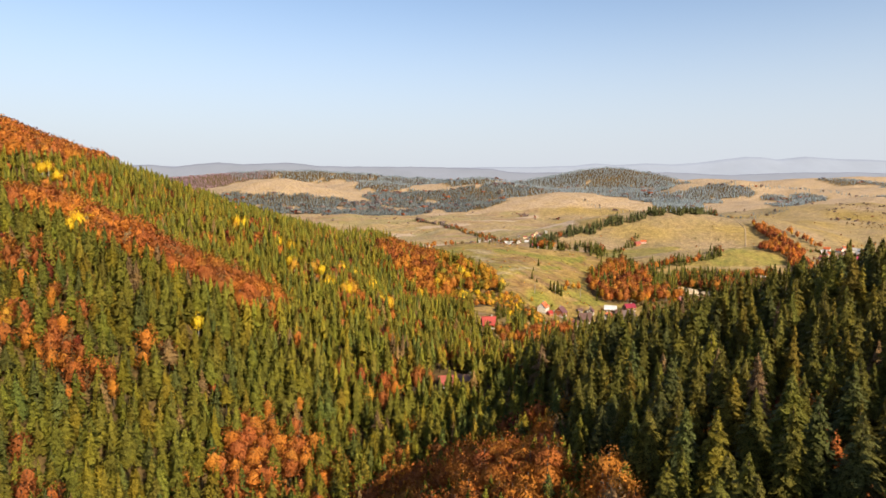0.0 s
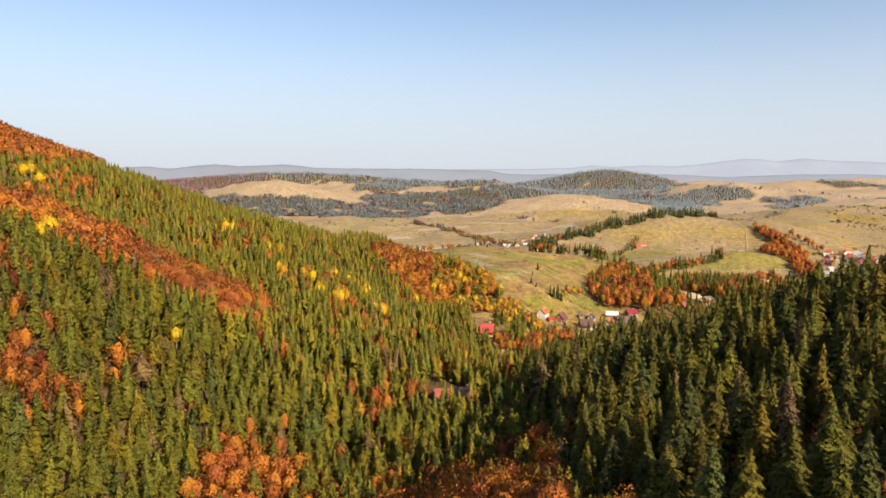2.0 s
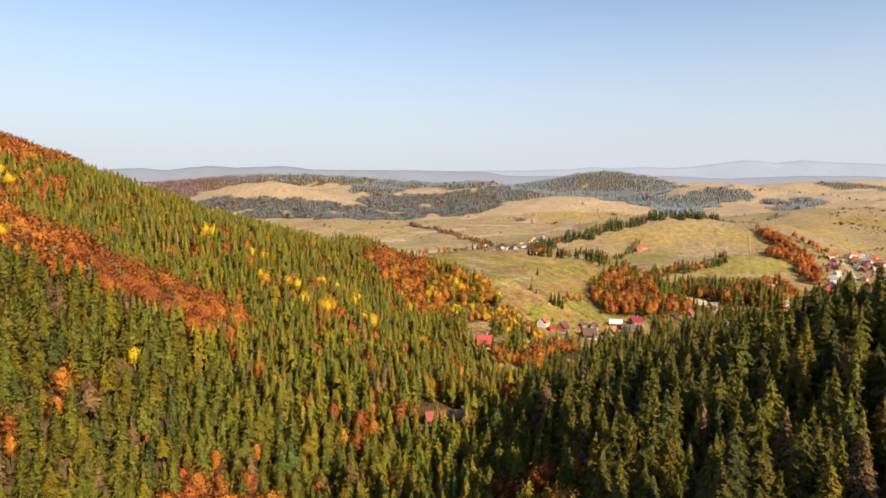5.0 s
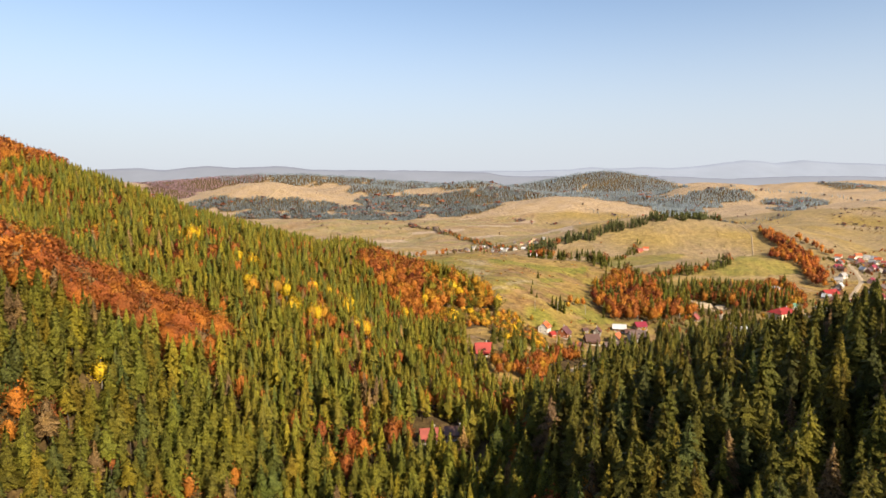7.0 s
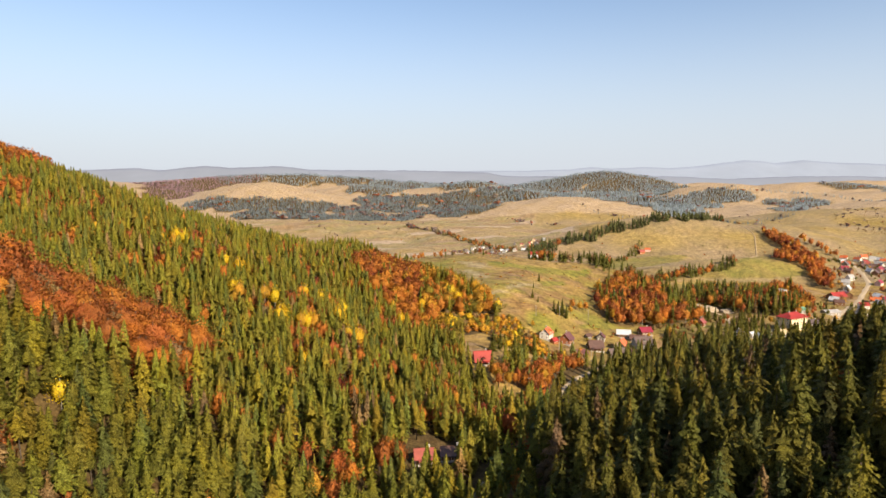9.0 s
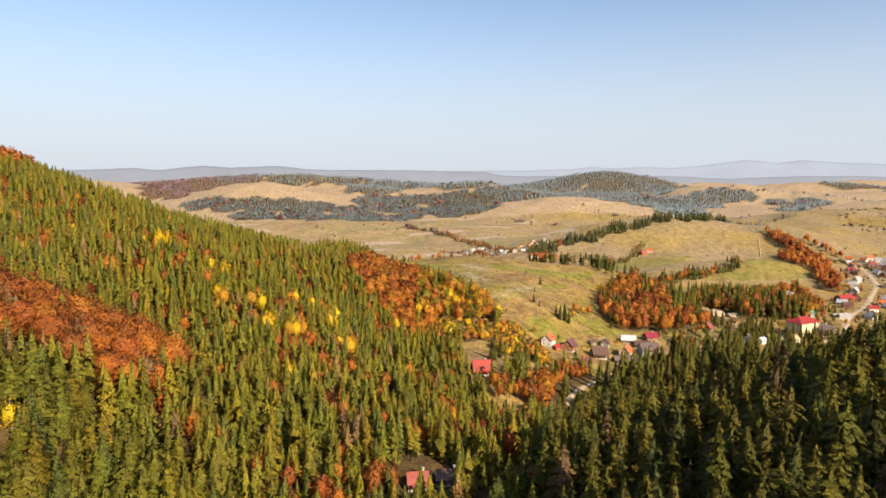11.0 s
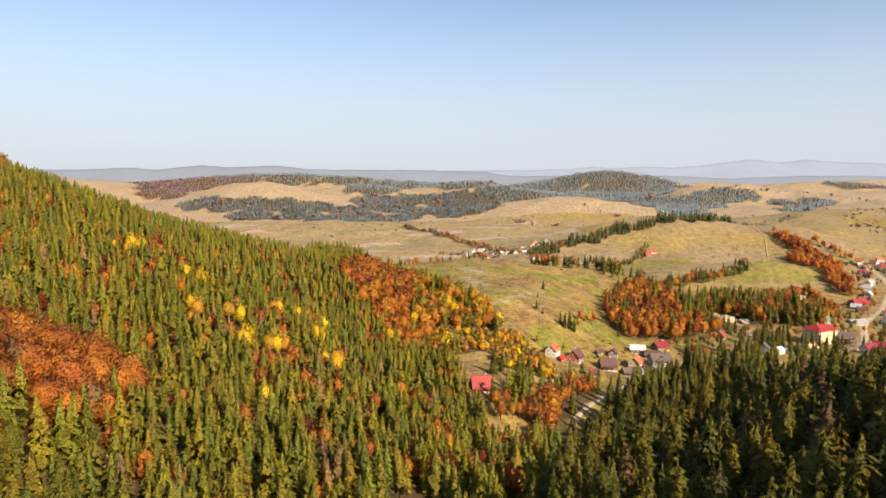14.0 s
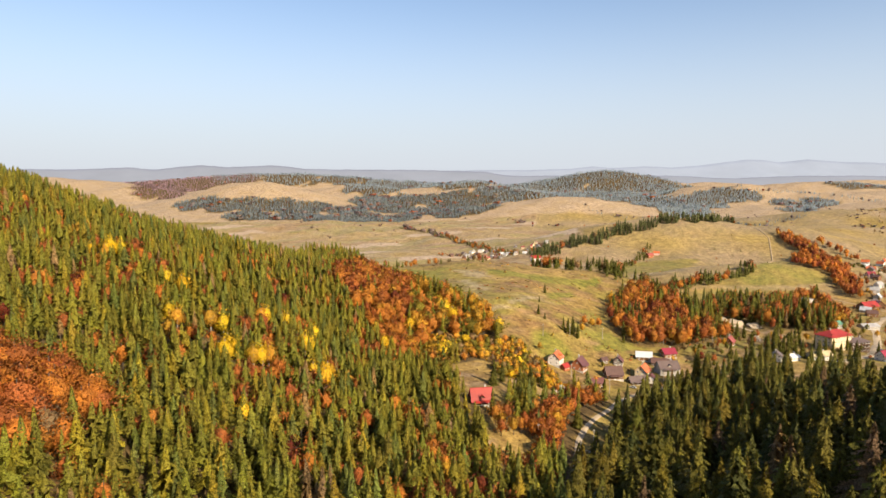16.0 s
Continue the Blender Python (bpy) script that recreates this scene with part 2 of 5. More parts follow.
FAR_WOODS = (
    ([(-568, 2506), (-772, 2495), (-638, 2349), (-445, 2541), (-259, 2386), (-483, 2354), (-120, 2319), (-674, 2496), (-320, 2525), (-351, 2286), (-888, 2533), (-171, 2200)], 84, 8.9, 0.8, (8, 13), HAZE_BLUE, 0.08),
    ([(201, 2827), (-5, 2810), (-155, 2709), (63, 2381), (93, 2703), (-166, 2860), (-59, 2632), (-28, 2433), (307, 2872), (-255, 2953), (-194, 2599), (-258, 2777), (93, 2839), (161, 2432)], 95, 10.0, 0.85, (8, 13), HAZE_BLUE, 0.1),
    ([(-1264, 3606), (-1214, 3004), (-1486, 3661), (-1344, 3458), (-1089, 3638), (-1639, 3750), (-1337, 3751)], 135, 14.8, 0.9, (8, 12), HAZE_VIOLET, 0.12),
    ([(980, 3697), (707, 3709), (337, 2935), (-215, 3668), (1166, 3642), (148, 3357), (895, 3036), (822, 3411), (540, 3813), (1017, 3227), (-298, 3204), (928, 3554), (-45, 3766), (640, 3358), (517, 2968)], 150, 14.8, 0.9, (10, 15), HAZE_GREY, 0.03),
    ([(1010, 3900), (760, 3830), (1240, 3780), (300, 3560), (60, 3560), (-500, 3750), (-800, 3700), (-1100, 3760), (1320, 3640)], 170, 17.8, 0.9, (10, 15), HAZE_GREY, 0.03),
    ([(1236, 2946), (1092, 2892), (993, 2684), (866, 2354), (946, 2542), (1139, 2808), (967, 2853), (1343, 2939)], 92, 10.4, 0.9, (9, 13), HAZE_GREY, 0.03),
    ([(1574, 2773), (1471, 2673), (1489, 2827), (1641, 2849), (1390, 2546)], 70, 10.4, 0.85, (8, 12), HAZE_GREY, 0.05),
    ([(2050, 2720), (2200, 2760), (1900, 2690), (2330, 2800)], 60, 10.4, 0.8, (7, 11), HAZE_GREY, 0.1),
    ([(2500, 3320), (2650, 3350), (2380, 3290), (2240, 3600), (2420, 3640)], 110, 14.8, 0.85, (8, 12), HAZE_GREY, 0.05),
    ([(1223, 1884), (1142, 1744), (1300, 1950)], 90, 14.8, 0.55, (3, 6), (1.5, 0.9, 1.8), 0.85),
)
# hedges and tree lines: line, half width, spacing, chance, heights, leaf tint (bluish where haze is painted in), share
# of beech
TREE_LINES = (
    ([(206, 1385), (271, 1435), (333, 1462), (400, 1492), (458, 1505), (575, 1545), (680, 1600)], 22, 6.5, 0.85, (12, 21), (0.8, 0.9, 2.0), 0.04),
    ([(680, 1600), (830, 1700), (900, 1850), (966, 1944), (1060, 1960)], 16, 9, 0.6, (7, 13), HAZE_BLUE, 0.1),
    ([(1395, 3047), (1458, 3012), (1661, 3047), (1788, 2909), (1877, 2777)], 24, 13, 0.7, (10, 16), HAZE_GREY, 0.1),
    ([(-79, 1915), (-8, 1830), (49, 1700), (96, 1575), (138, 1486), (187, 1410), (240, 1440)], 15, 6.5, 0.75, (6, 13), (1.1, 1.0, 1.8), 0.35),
    ([(511, 2295), (554, 2230), (624, 2205), (743, 2215)], 12, 9, 0.75, (6, 11), HAZE_BLUE, 0.2),
    ([(256, 2217), (291, 2130), (330, 2142), (380, 2120)], 15, 9, 0.6, (5, 9), (1.6, 1.0, 1.8), 0.8),
    ([(112, 902), (140, 888), (165, 870), (195, 855), (222, 868)], 11, 5, 0.75, (11, 19), (0.85, 0.9, 1.1), 0.18),
    ([(196, 838), (240, 850), (328, 976)], 8, 6, 0.6, (9, 16), (0.85, 0.9, 1.1), 0.2),
    ([(-50, 800), (-36, 812), (-10, 826), (60, 850)], 6, 6, 0.45, (5, 11), (0.85, 0.9, 1.1), 0.5),
    ([(331, 998), (382, 1028), (429, 1054), (463, 1068)], 15, 6, 0.8, (10, 19), (0.85, 0.9, 1.2), 0.12),
    ([(360, 1300), (385, 1330), (432, 1405)], 11, 6, 0.65, (7, 13), (1, 1, 1.2), 0.15),
    ([(45, 1440), (110, 1425), (185, 1410)], 34, 10, 0.6, (4, 9), (1.1, 1.0, 1.6), 0.5),
    ([(860, 2320), (920, 2380), (990, 2430)], 14, 11, 0.8, (9, 14), HAZE_GREY, 0.05),
    ([(-420, 2060), (-330, 1900), (-260, 1760)], 6, 9, 0.6, (3, 7), (1.3, 1.0, 1.6), 0.4),
    ([(-150, 1960), (-90, 1840), (-40, 1700)], 6, 9, 0.6, (3, 7), (1.3, 1.0, 1.6), 0.4),
    ([(700, 1120), (770, 1240), (860, 1330), (1000, 1420)], 16, 11, 0.5, (4, 9), (1.3, 1.0, 1.5), 0.5),
    ([(560, 1330), (610, 1420), (640, 1500)], 5, 9, 0.5, (2, 5), (1.3, 1.0, 1.5), 0.3),
)


def in_wood(x, y, places, size):
    edge = size * (1 + 0.16 * waves(x, y, 90, 57))
    res = np.zeros(np.shape(x), bool)
    for px, py in places:
        res |= np.hypot(x - px, y - py) < edge
    return res


# ================================================================ materials
def node_material(name, rough=0.85, metal=0.0, spec=0.3):
    m = bpy.data.materials.new(name)
    m.use_nodes = True
    b = m.node_tree.nodes["Principled BSDF"]
    b.inputs["Roughness"].default_value, b.inputs["Metallic"].default_value = rough, metal
    b.inputs["Specular IOR Level"].default_value = spec
    return m, m.node_tree.nodes, m.node_tree.links, b


def noise_node(n, l, scale, detail=4.0, coords=None, rough=0.6):
    t = n.new("ShaderNodeTexNoise")
    t.inputs["Scale"].default_value, t.inputs["Detail"].default_value, t.inputs["Roughness"].default_value = scale, detail, rough
    if coords is None:
        coords = n.new("ShaderNodeNewGeometry").outputs["Position"]
    l.new(coords, t.inputs["Vector"])
    return t.outputs["Fac"]


def ramp(n, l, fac, *stops):
    r = n.new("ShaderNodeValToRGB")
    while len(r.color_ramp.elements) < len(stops):
        r.color_ramp.elements.new(0.5)
    for e, (p, c) in zip(r.color_ramp.elements, stops):
        e.position, e.color = p, (*c, 1) if len(c) == 3 else c
    l.new(fac, r.inputs["Fac"])
    return r.outputs["Color"]


def mix(n, l, a, b, fac, mode="MIX"):
    m = n.new("ShaderNodeMix")
    m.data_type, m.blend_type = "RGBA", mode
    for socket, v in ((m.inputs[6], a), (m.inputs[7], b), (m.inputs[0], fac)):
        if hasattr(v, "links") or hasattr(v, "is_linked"):
            l.new(v, socket)
        elif isinstance(v, tuple):
            socket.default_value = (*v, 1)
        else:
            socket.default_value = v
    return m.outputs[2]


def bump(n, l, b, fac, strength, distance):
    k = n.new("ShaderNodeBump")
    k.inputs["Strength"].default_value, k.inputs["Distance"].default_value = strength, distance
    l.new(fac, k.inputs["Height"])
    l.new(k.outputs["Normal"], b.inputs["Normal"])


def grain(name, colour, scale=2.0, spread=0.35, rough=0.8, metal=0.0, spec=0.3, coarse=0.25, relief=0.02):
    """A surface of one colour with grain and larger stains."""
    m, n, l, b = node_material(name, rough, metal, spec)
    dark = tuple(c * (1 - spread) for c in colour)
    light = tuple(min(1, c * (1 + spread * 0.7)) for c in colour)
    f = noise_node(n, l, scale, 6)
    c1 = ramp(n, l, f, (0.3, dark), (0.7, light))
    c2 = ramp(n, l, noise_node(n, l, scale * 0.13, 3), (0.3, (1 - coarse,) * 3), (0.7, (1 + coarse * 0.4,) * 3))
    l.new(mix(n, l, c1, c2, 1.0, "MULTIPLY"), b.inputs["Base Color"])
    bump(n, l, b, f, 0.5, relief)
    return m


def leaf_material(name, source, rough=0.7, spread=0.62, through=0.25, gaps=True):
    """Foliage whose colour comes from the tree: from its vertices or from its object."""
    m, n, l, b = node_material(name, rough, 0, 0.15)
    if source == "vertex":
        a = n.new("ShaderNodeAttribute")
        a.attribute_name = "leaf"
        colour = a.outputs["Color"]
    else:
        colour = n.new("ShaderNodeObjectInfo").outputs["Color"]
    f = noise_node(n, l, 2.6, 5, rough=0.75)
    tone = ramp(n, l, f, (0.39, (1 - spread,) * 3), (0.61, (1 + spread * 0.65,) * 3))
    c = mix(n, l, colour, tone, 1.0, "MULTIPLY")
    # shoots that turned yellow, patch by patch
    c = mix(n, l, c, mix(n, l, c, (1.12, 1.07, 0.8), 1.0, "MULTIPLY"), ramp(n, l, noise_node(n, l, 0.22, 3), (0.42, (0, 0, 0)), (0.62, (1, 1, 1))))
    l.new(c, b.inputs["Base Color"])
    bump(n, l, b, noise_node(n, l, 3.2, 4, rough=0.7), 0.75, 0.5)
    t = n.new("ShaderNodeBsdfTranslucent")
    l.new(c, t.inputs["Color"])
    s = n.new("ShaderNodeMixShader")
    s.inputs["Fac"].default_value = through
    l.new(b.outputs["BSDF"], s.inputs[1])
    l.new(t.outputs["BSDF"], s.inputs[2])
    if not gaps:
        l.new(s.outputs["Shader"], n["Material Output"].inputs["Surface"])
        return m
    # gaps between the twigs
    gap = n.new("ShaderNodeMixShader")
    l.new(ramp(n, l, noise_node(n, l, 1.5, 3, rough=0.6), (0.44, (0, 0, 0)), (0.47, (1, 1, 1))), gap.inputs["Fac"])
    l.new(n.new("ShaderNodeBsdfTransparent").outputs["BSDF"], gap.inputs[1])
    l.new(s.outputs["Shader"], gap.inputs[2])
    l.new(gap.outputs["Shader"], n["Material Output"].inputs["Surface"])
    return m


NEEDLES = leaf_material("needles", "vertex", through=0.3)
LEAVES = leaf_material("leaves", "vertex", spread=0.42, through=0.3)
NEEDLES_OWN = leaf_material("needles_own", "object", through=0.3)
LEAVES_OWN = leaf_material("leaves_own", "object", spread=0.42, through=0.3)
NEEDLES_FAR = leaf_material("needles_far", "vertex", spread=0.3, through=0.3, gaps=False)
LEAVES_FAR = leaf_material("leaves_far", "vertex", spread=0.3, through=0.3, gaps=False)
BARK = grain("bark", (0.13, 0.10, 0.075), 6, 0.4)
BARK_PALE = grain("bark_pale", (0.36, 0.33, 0.28), 5, 0.4)


def ground_material():
    m, n, l, b = node_material("ground_cover", 0.95, 0, 0.1)
    a = n.new("ShaderNodeAttribute")
    a.attribute_name = "cover"
    sep = n.new("ShaderNodeSeparateColor")
    l.new(a.outputs["Color"], sep.inputs["Color"])
    fine, mid, broad = noise_node(n, l, 0.9, 6), noise_node(n, l, 0.085, 6), noise_node(n, l, 0.011, 4)
    c = ramp(n, l, mid, (0.36, (0.155, 0.094, 0.026)), (0.5, (0.29, 0.190, 0.052)), (0.64, (0.41, 0.28, 0.084)))
    c = mix(n, l, c, ramp(n, l, broad, (0.38, (0.21, 0.146, 0.050)), (0.62, (0.34, 0.246, 0.090))), 0.45)
    green = ramp(n, l, mid, (0.36, (0.13, 0.135, 0.022)), (0.64, (0.235, 0.22, 0.04)))
    c = mix(n, l, c, green, sep.outputs[1])
    brown = ramp(n, l, mid, (0.36, (0.125, 0.070, 0.032)), (0.64, (0.28, 0.165, 0.07)))
    c = mix(n, l, c, brown, sep.outputs[2])
    litter = ramp(n, l, mid, (0.3, (0.035, 0.028, 0.014)), (0.7, (0.10, 0.065, 0.028)))
    c = mix(n, l, c, litter, sep.outputs[0])
    # greyish straw; on far ground it doubles as painted haze
    straw = ramp(n, l, mid, (0.3, (0.32, 0.25, 0.185)), (0.7, (0.44, 0.35, 0.27)))
    c = mix(n, l, c, straw, a.outputs["Alpha"])
    tone = ramp(n, l, fine, (0.35, (0.68,) * 3), (0.65, (1.2,) * 3))
    tufts = ramp(n, l, noise_node(n, l, 0.3, 6, rough=0.75), (0.40, (0.66, 0.60, 0.55)), (0.52, (1.0, 1.0, 1.0)), (0.62, (1.22, 1.2, 1.1)))
    c = mix(n, l, c, tufts, 1.0, "MULTIPLY")
    l.new(mix(n, l, c, tone, 1.0, "MULTIPLY"), b.inputs["Base Color"])
    bump(n, l, b, fine, 0.6, 0.5)
    # a bluish sheen at low angles imitates haze over the fields
    b.inputs["Sheen Weight"].default_value, b.inputs["Sheen Roughness"].default_value = 0.025, 0.55
    b.inputs["Sheen Tint"].default_value = (0.8, 0.88, 1.0, 1)
    return m


GROUND = ground_material()


# ================================================================ mesh helpers
def array_mesh(name, verts, tris, mats, mat_index=None, leaf=None, form=None):
    me = bpy.data.meshes.new(name)
    nv, nt = len(verts), len(tris)
    if form is not None:
        # leaves face outward, and are shaded with the crown's rounded form
        verts, tris, form = np.asarray(verts, float), np.array(tris), np.asarray(form, float)
        a, b, c = (verts[tris[:, k]] for k in range(3))
        wrong = (np.cross(b - a, c - a) * form[tris[:, 0]]).sum(1) < 0
        tris[wrong] = tris[wrong][:, [0, 2, 1]]
    me.vertices.add(nv)
    me.vertices.foreach_set("co", np.asarray(verts, np.float32).ravel())
    me.loops.add(3 * nt)
    me.loops.foreach_set("vertex_index", np.asarray(tris, np.int32).ravel())
    me.polygons.add(nt)
    me.polygons.foreach_set("loop_start", np.arange(nt, dtype=np.int32) * 3)
    if mat_index is not None:
        me.polygons.foreach_set("material_index", np.asarray(mat_index, np.int32))
    for m in mats:
        me.materials.append(m)
    me.update(calc_edges=True)
    if leaf is not None:
        at = me.attributes.new("leaf", "FLOAT_COLOR", "POINT")
        at.data.foreach_set("color", np.concatenate([leaf, np.ones((nv, 1))], 1).astype(np.float32).ravel())
    if form is not None:
        me.polygons.foreach_set("use_smooth", np.ones(nt, bool))
        me.normals_split_custom_set_from_vertices(form / np.linalg.norm(form, axis=1)[:, None])
    return me


def crown_form(v, per, up, jitter, seed, sprays=None):
    """Outward directions of a crown's sprays, each spray (per vertices) a little off."""
    v = np.asarray(v, float)
    r = np.random.RandomState(seed)
    axis = v[:, :2].mean(0)
    out = np.zeros_like(v)
    group = np.arange(len(v)) // per
    if sprays == 0:
        group = np.arange(len(v))
    elif sprays is not None:
        group[sprays:] = group[sprays - 1] + 1 + np.arange(len(v) - sprays)
    mid = np.zeros((group.max() + 1, 3))
    np.add.at(mid, group, v)
    mid /= np.bincount(group, minlength=len(mid))[:, None]
    flat = mid[:, :2] - axis
    flat /= np.maximum(np.linalg.norm(flat, axis=1), 1e-6)[:, None]
    d = np.column_stack([flat, np.full(len(mid), up) if np.isscalar(up) else up(mid)])
    d = d / np.linalg.norm(d, axis=1)[:, None] + r.uniform(-jitter, jitter, d.shape)
    out[:] = d[group]
    return out


def part(name, bm, material, parent, label=""):
    me = bpy.data.meshes.new(name)
    bm.to_mesh(me)
    bm.free()
    if material:
        me.materials.append(material)
    ob = new(name, me)
    ob.parent = parent
    if label:
        tagged(ob, label)
    return ob


def empty(name, m, label, category, group=""):
    ob = new(name)
    ob.empty_display_size = 0.5
    ob.matrix_basis = m
    return tagged(ob, label, category, group)


# ================================================================ ground sheet
def cover_of(x, y):
    """Weights of litter, green grass, brown growth and straw at the places. Far straw also paints haze."""
    n1, n2, n3 = waves(x, y, 60, 11), waves(x, y, 25, 12), waves(x, y, 220, 13)
    wood = inside(x, y, LEFT_WOOD) | inside(x, y, RIGHT_WOOD)
    open_ = inside(x, y, MEADOW) | inside(x, y, CLEARING_HOUSE) | inside(x, y, CLEARING_LANE) | inside(x, y, CLEARING_SLOPE) | inside(x, y, ROADSIDE_BUSHES)
    litter = np.where((wood & ~open_) | (y < 85), 0.9, 0.0)
    litter = np.where(inside(x, y, HILL_BEECH) | inside(x, y, RED_SPUR), 0.6, litter)
    for places, size, *rest in FAR_WOODS[:-1]:
        litter = np.where(in_wood(x, y, places, size), 0.85, litter)
    n2 = waves(0.35 * x + 0.1 * y, y - 0.3 * x, 16, 12)
    green = np.clip(0.22 + 0.35 * n3 + 0.2 * n1, 0, 0.8)
    brown = np.clip(0.18 + 0.4 * n1 + 0.25 * n2, 0, 0.75)
    straw = np.clip(-0.25 + 0.45 * n2 + 0.2 * n1, 0, 0.6)
    # far fields: long narrow strips, with straw raised all over as painted haze
    u, v = x * 0.93 + y * 0.36, -x * 0.36 + y * 0.93
    cell = np.floor(v / 34) * 13.7 + np.floor(u / 150 + 0.37 * np.floor(v / 34)) * 7.3
    h1, h2 = np.modf(np.abs(np.sin(cell) * 437.58))[0], np.modf(np.abs(np.sin(cell * 1.7 + 2) * 917.3))[0]
    fields = (y > 1250) & (y < 2250) & (x > -700) & (x < 330)
    hedge = (np.abs(np.modf(np.abs(v / 34))[0] - 0.5) > 0.44) & fields & (waves(x, y, 120, 77) > 0.1)
    straw = np.where(fields, np.where(h1 > 0.9, 0.95, 0.32 + 0.12 * n1), straw)
    green = np.where(fields, np.where(h2 > 0.62, 0.75, 0.2), green)
    brown = np.where(fields, np.where(hedge | (h1 < 0.2), 0.75, 0.14), brown)
    # smooth grass hills beyond, some haze painted in as extra straw
    hill = (y > 1000) & (x > 330)
    straw, brown = np.where(hill, np.clip(straw * 0.25 + 0.24 + 0.12 * n3, 0, 1), straw), np.where(hill, brown * 0.5, brown)
    green = np.where(hill, np.clip(green * 1.15 + 0.22, 0, 0.85), green)
    brown = np.where(hill, np.clip(brown + 0.22 + 0.25 * n3, 0, 0.7), brown)
    # furthest grass: haze painted in as paler straw and less green
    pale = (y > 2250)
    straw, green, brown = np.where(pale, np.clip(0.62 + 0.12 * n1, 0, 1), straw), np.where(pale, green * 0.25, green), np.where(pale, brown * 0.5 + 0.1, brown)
    # the meadow slope above the houses
    for gx, gy, rx, ry, a, wgt in ((95, 600, 14, 20, 0.2, 0.95), (165, 655, 48, 13, 0.35, 0.9), (135, 700, 30, 12, 0.2, 0.7), (160, 790, 40, 30, 0.2, 0.5), (400, 960, 90, 40, 0.5, 0.5)):
        du, dv = (x - gx) * math.cos(a) + (y - gy) * math.sin(a), -(x - gx) * math.sin(a) + (y - gy) * math.cos(a)
        g = np.clip(1.6 - ((du / rx) ** 2 + (dv / ry) ** 2), 0, 1) * wgt
        green, brown, straw = np.maximum(green, g), brown * (1 - g), straw * (1 - g)
    for gx, gy, rx, ry, a, wgt in ((54, 640, 15, 2.5, 0.2, 0.85), (42, 700, 4, 20, 0.25, 0.6), (95, 690, 18, 4, 0.3, 0.6), (30, 665, 12, 4, 0, 0.4), (125, 730, 12, 4, 0.3, 0.5), (85, 640, 14, 3, -0.3, 0.35), (70, 760, 16, 3, 0.3, 0.5), (105, 715, 14, 3, 0.25, 0.45)):
        du, dv = (x - gx) * math.cos(a) + (y - gy) * math.sin(a), -(x - gx) * math.sin(a) + (y - gy) * math.cos(a)
        g = np.clip(2 - ((du / rx) ** 2 + (dv / ry) ** 2), 0, 1) * wgt
        straw, brown, green = np.maximum(straw, g), brown * (1 - g), green * (1 - g)
    slope = inside(x, y, MEADOW)
    straw = np.where(slope, straw * 0.35, straw)
    green = np.where(slope & (straw < 0.3), np.maximum(green, np.clip(0.42 + 0.3 * n3 + 0.25 * n1, 0, 0.9)), green)
    brown = np.where(slope & (green < 0.6), np.clip(0.32 + 0.55 * n1 + 0.45 * n2, 0, 0.85) * (1 - straw), brown)
    for area in BROWN_GROWTH:
        brown = np.where(inside(x, y, area), np.clip(0.6 + 0.4 * n2, 0, 0.9), brown)
    for area in PASTURE:
        on = inside(x, y, area)
        green, brown, straw = np.where(on, np.clip(0.72 + 0.25 * n1, 0, 1), green), np.where(on, 0.12 + 0.1 * n2, brown), np.where(on, 0.05, straw)
    for area in LUSH_GRASS:
        on = inside(x, y, area)
        green, brown, straw = np.where(on, np.clip(0.9 + 0.1 * n1, 0, 1), green), np.where(on, 0.05, brown), np.where(on, 0.0, straw)
    for area in STRAW_STRIPS:
        on = inside(x, y, area)
        straw, brown = np.where(on, 0.5, straw), np.where(on, 0.0, brown)
    bare = 1 - np.clip(litter * 1.5, 0, 1)
    return np.stack([litter, green * bare, brown * bare, straw * bare], -1)


def build_ground():
    ys = [-320.0]
    while ys[-1] < 4950:
        ys.append(ys[-1] + (14 if ys[-1] < 120 else max(3.2, 0.0085 * ys[-1])))
    ys = np.array(ys)
    s = np.linspace(-1, 1, 310)
    fan = np.sign(s) * (0.62 * np.abs(s) + 0.38 * np.abs(s) ** 4)
    gx = fan[None, :] * (1.25 * np.clip(ys, 0, None)[:, None] + 420)
    gy = np.repeat(ys[:, None], len(s), 1)
    gz = height(gx, gy)
    a, b = gx.shape
    i = np.arange(a * b).reshape(a, b)
    q = np.stack([i[:-1, :-1], i[:-1, 1:], i[1:, 1:], i[1:, :-1]], -1).reshape(-1, 4)
    tris = np.concatenate([q[:, [0, 1, 2]], q[:, [0, 2, 3]]])
    me = array_mesh("ground", np.stack([gx, gy, gz], -1).reshape(-1, 3), tris, [GROUND])
    at = me.attributes.new("cover", "FLOAT_COLOR", "POINT")
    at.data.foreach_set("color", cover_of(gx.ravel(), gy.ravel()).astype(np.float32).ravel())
    me.polygons.foreach_set("use_smooth", np.ones(len(tris), bool))
    tagged(new("ground", me), "rolling hills of dry autumn grass, fields and forest floor", "ground", kind="structure")


build_ground()


# ================================================================ tree templates (height 1)
def tube(rings, sides):
    """Vertices and triangles of a tapering tube through (x, y, z, radius) rings."""
    v, t = [], []
    for x, y, z, r in rings:
        for k in range(sides):
            a = 6.2832 * k / sides
            v.append((x + r * math.cos(a), y + r * math.sin(a), z))
    for j in range(len(rings) - 1):
        for k in range(sides):
            p, q = j * sides + k, j * sides + (k + 1) % sides
            t += [(p, q, q + sides), (p, q + sides, p + sides)]
    return v, t


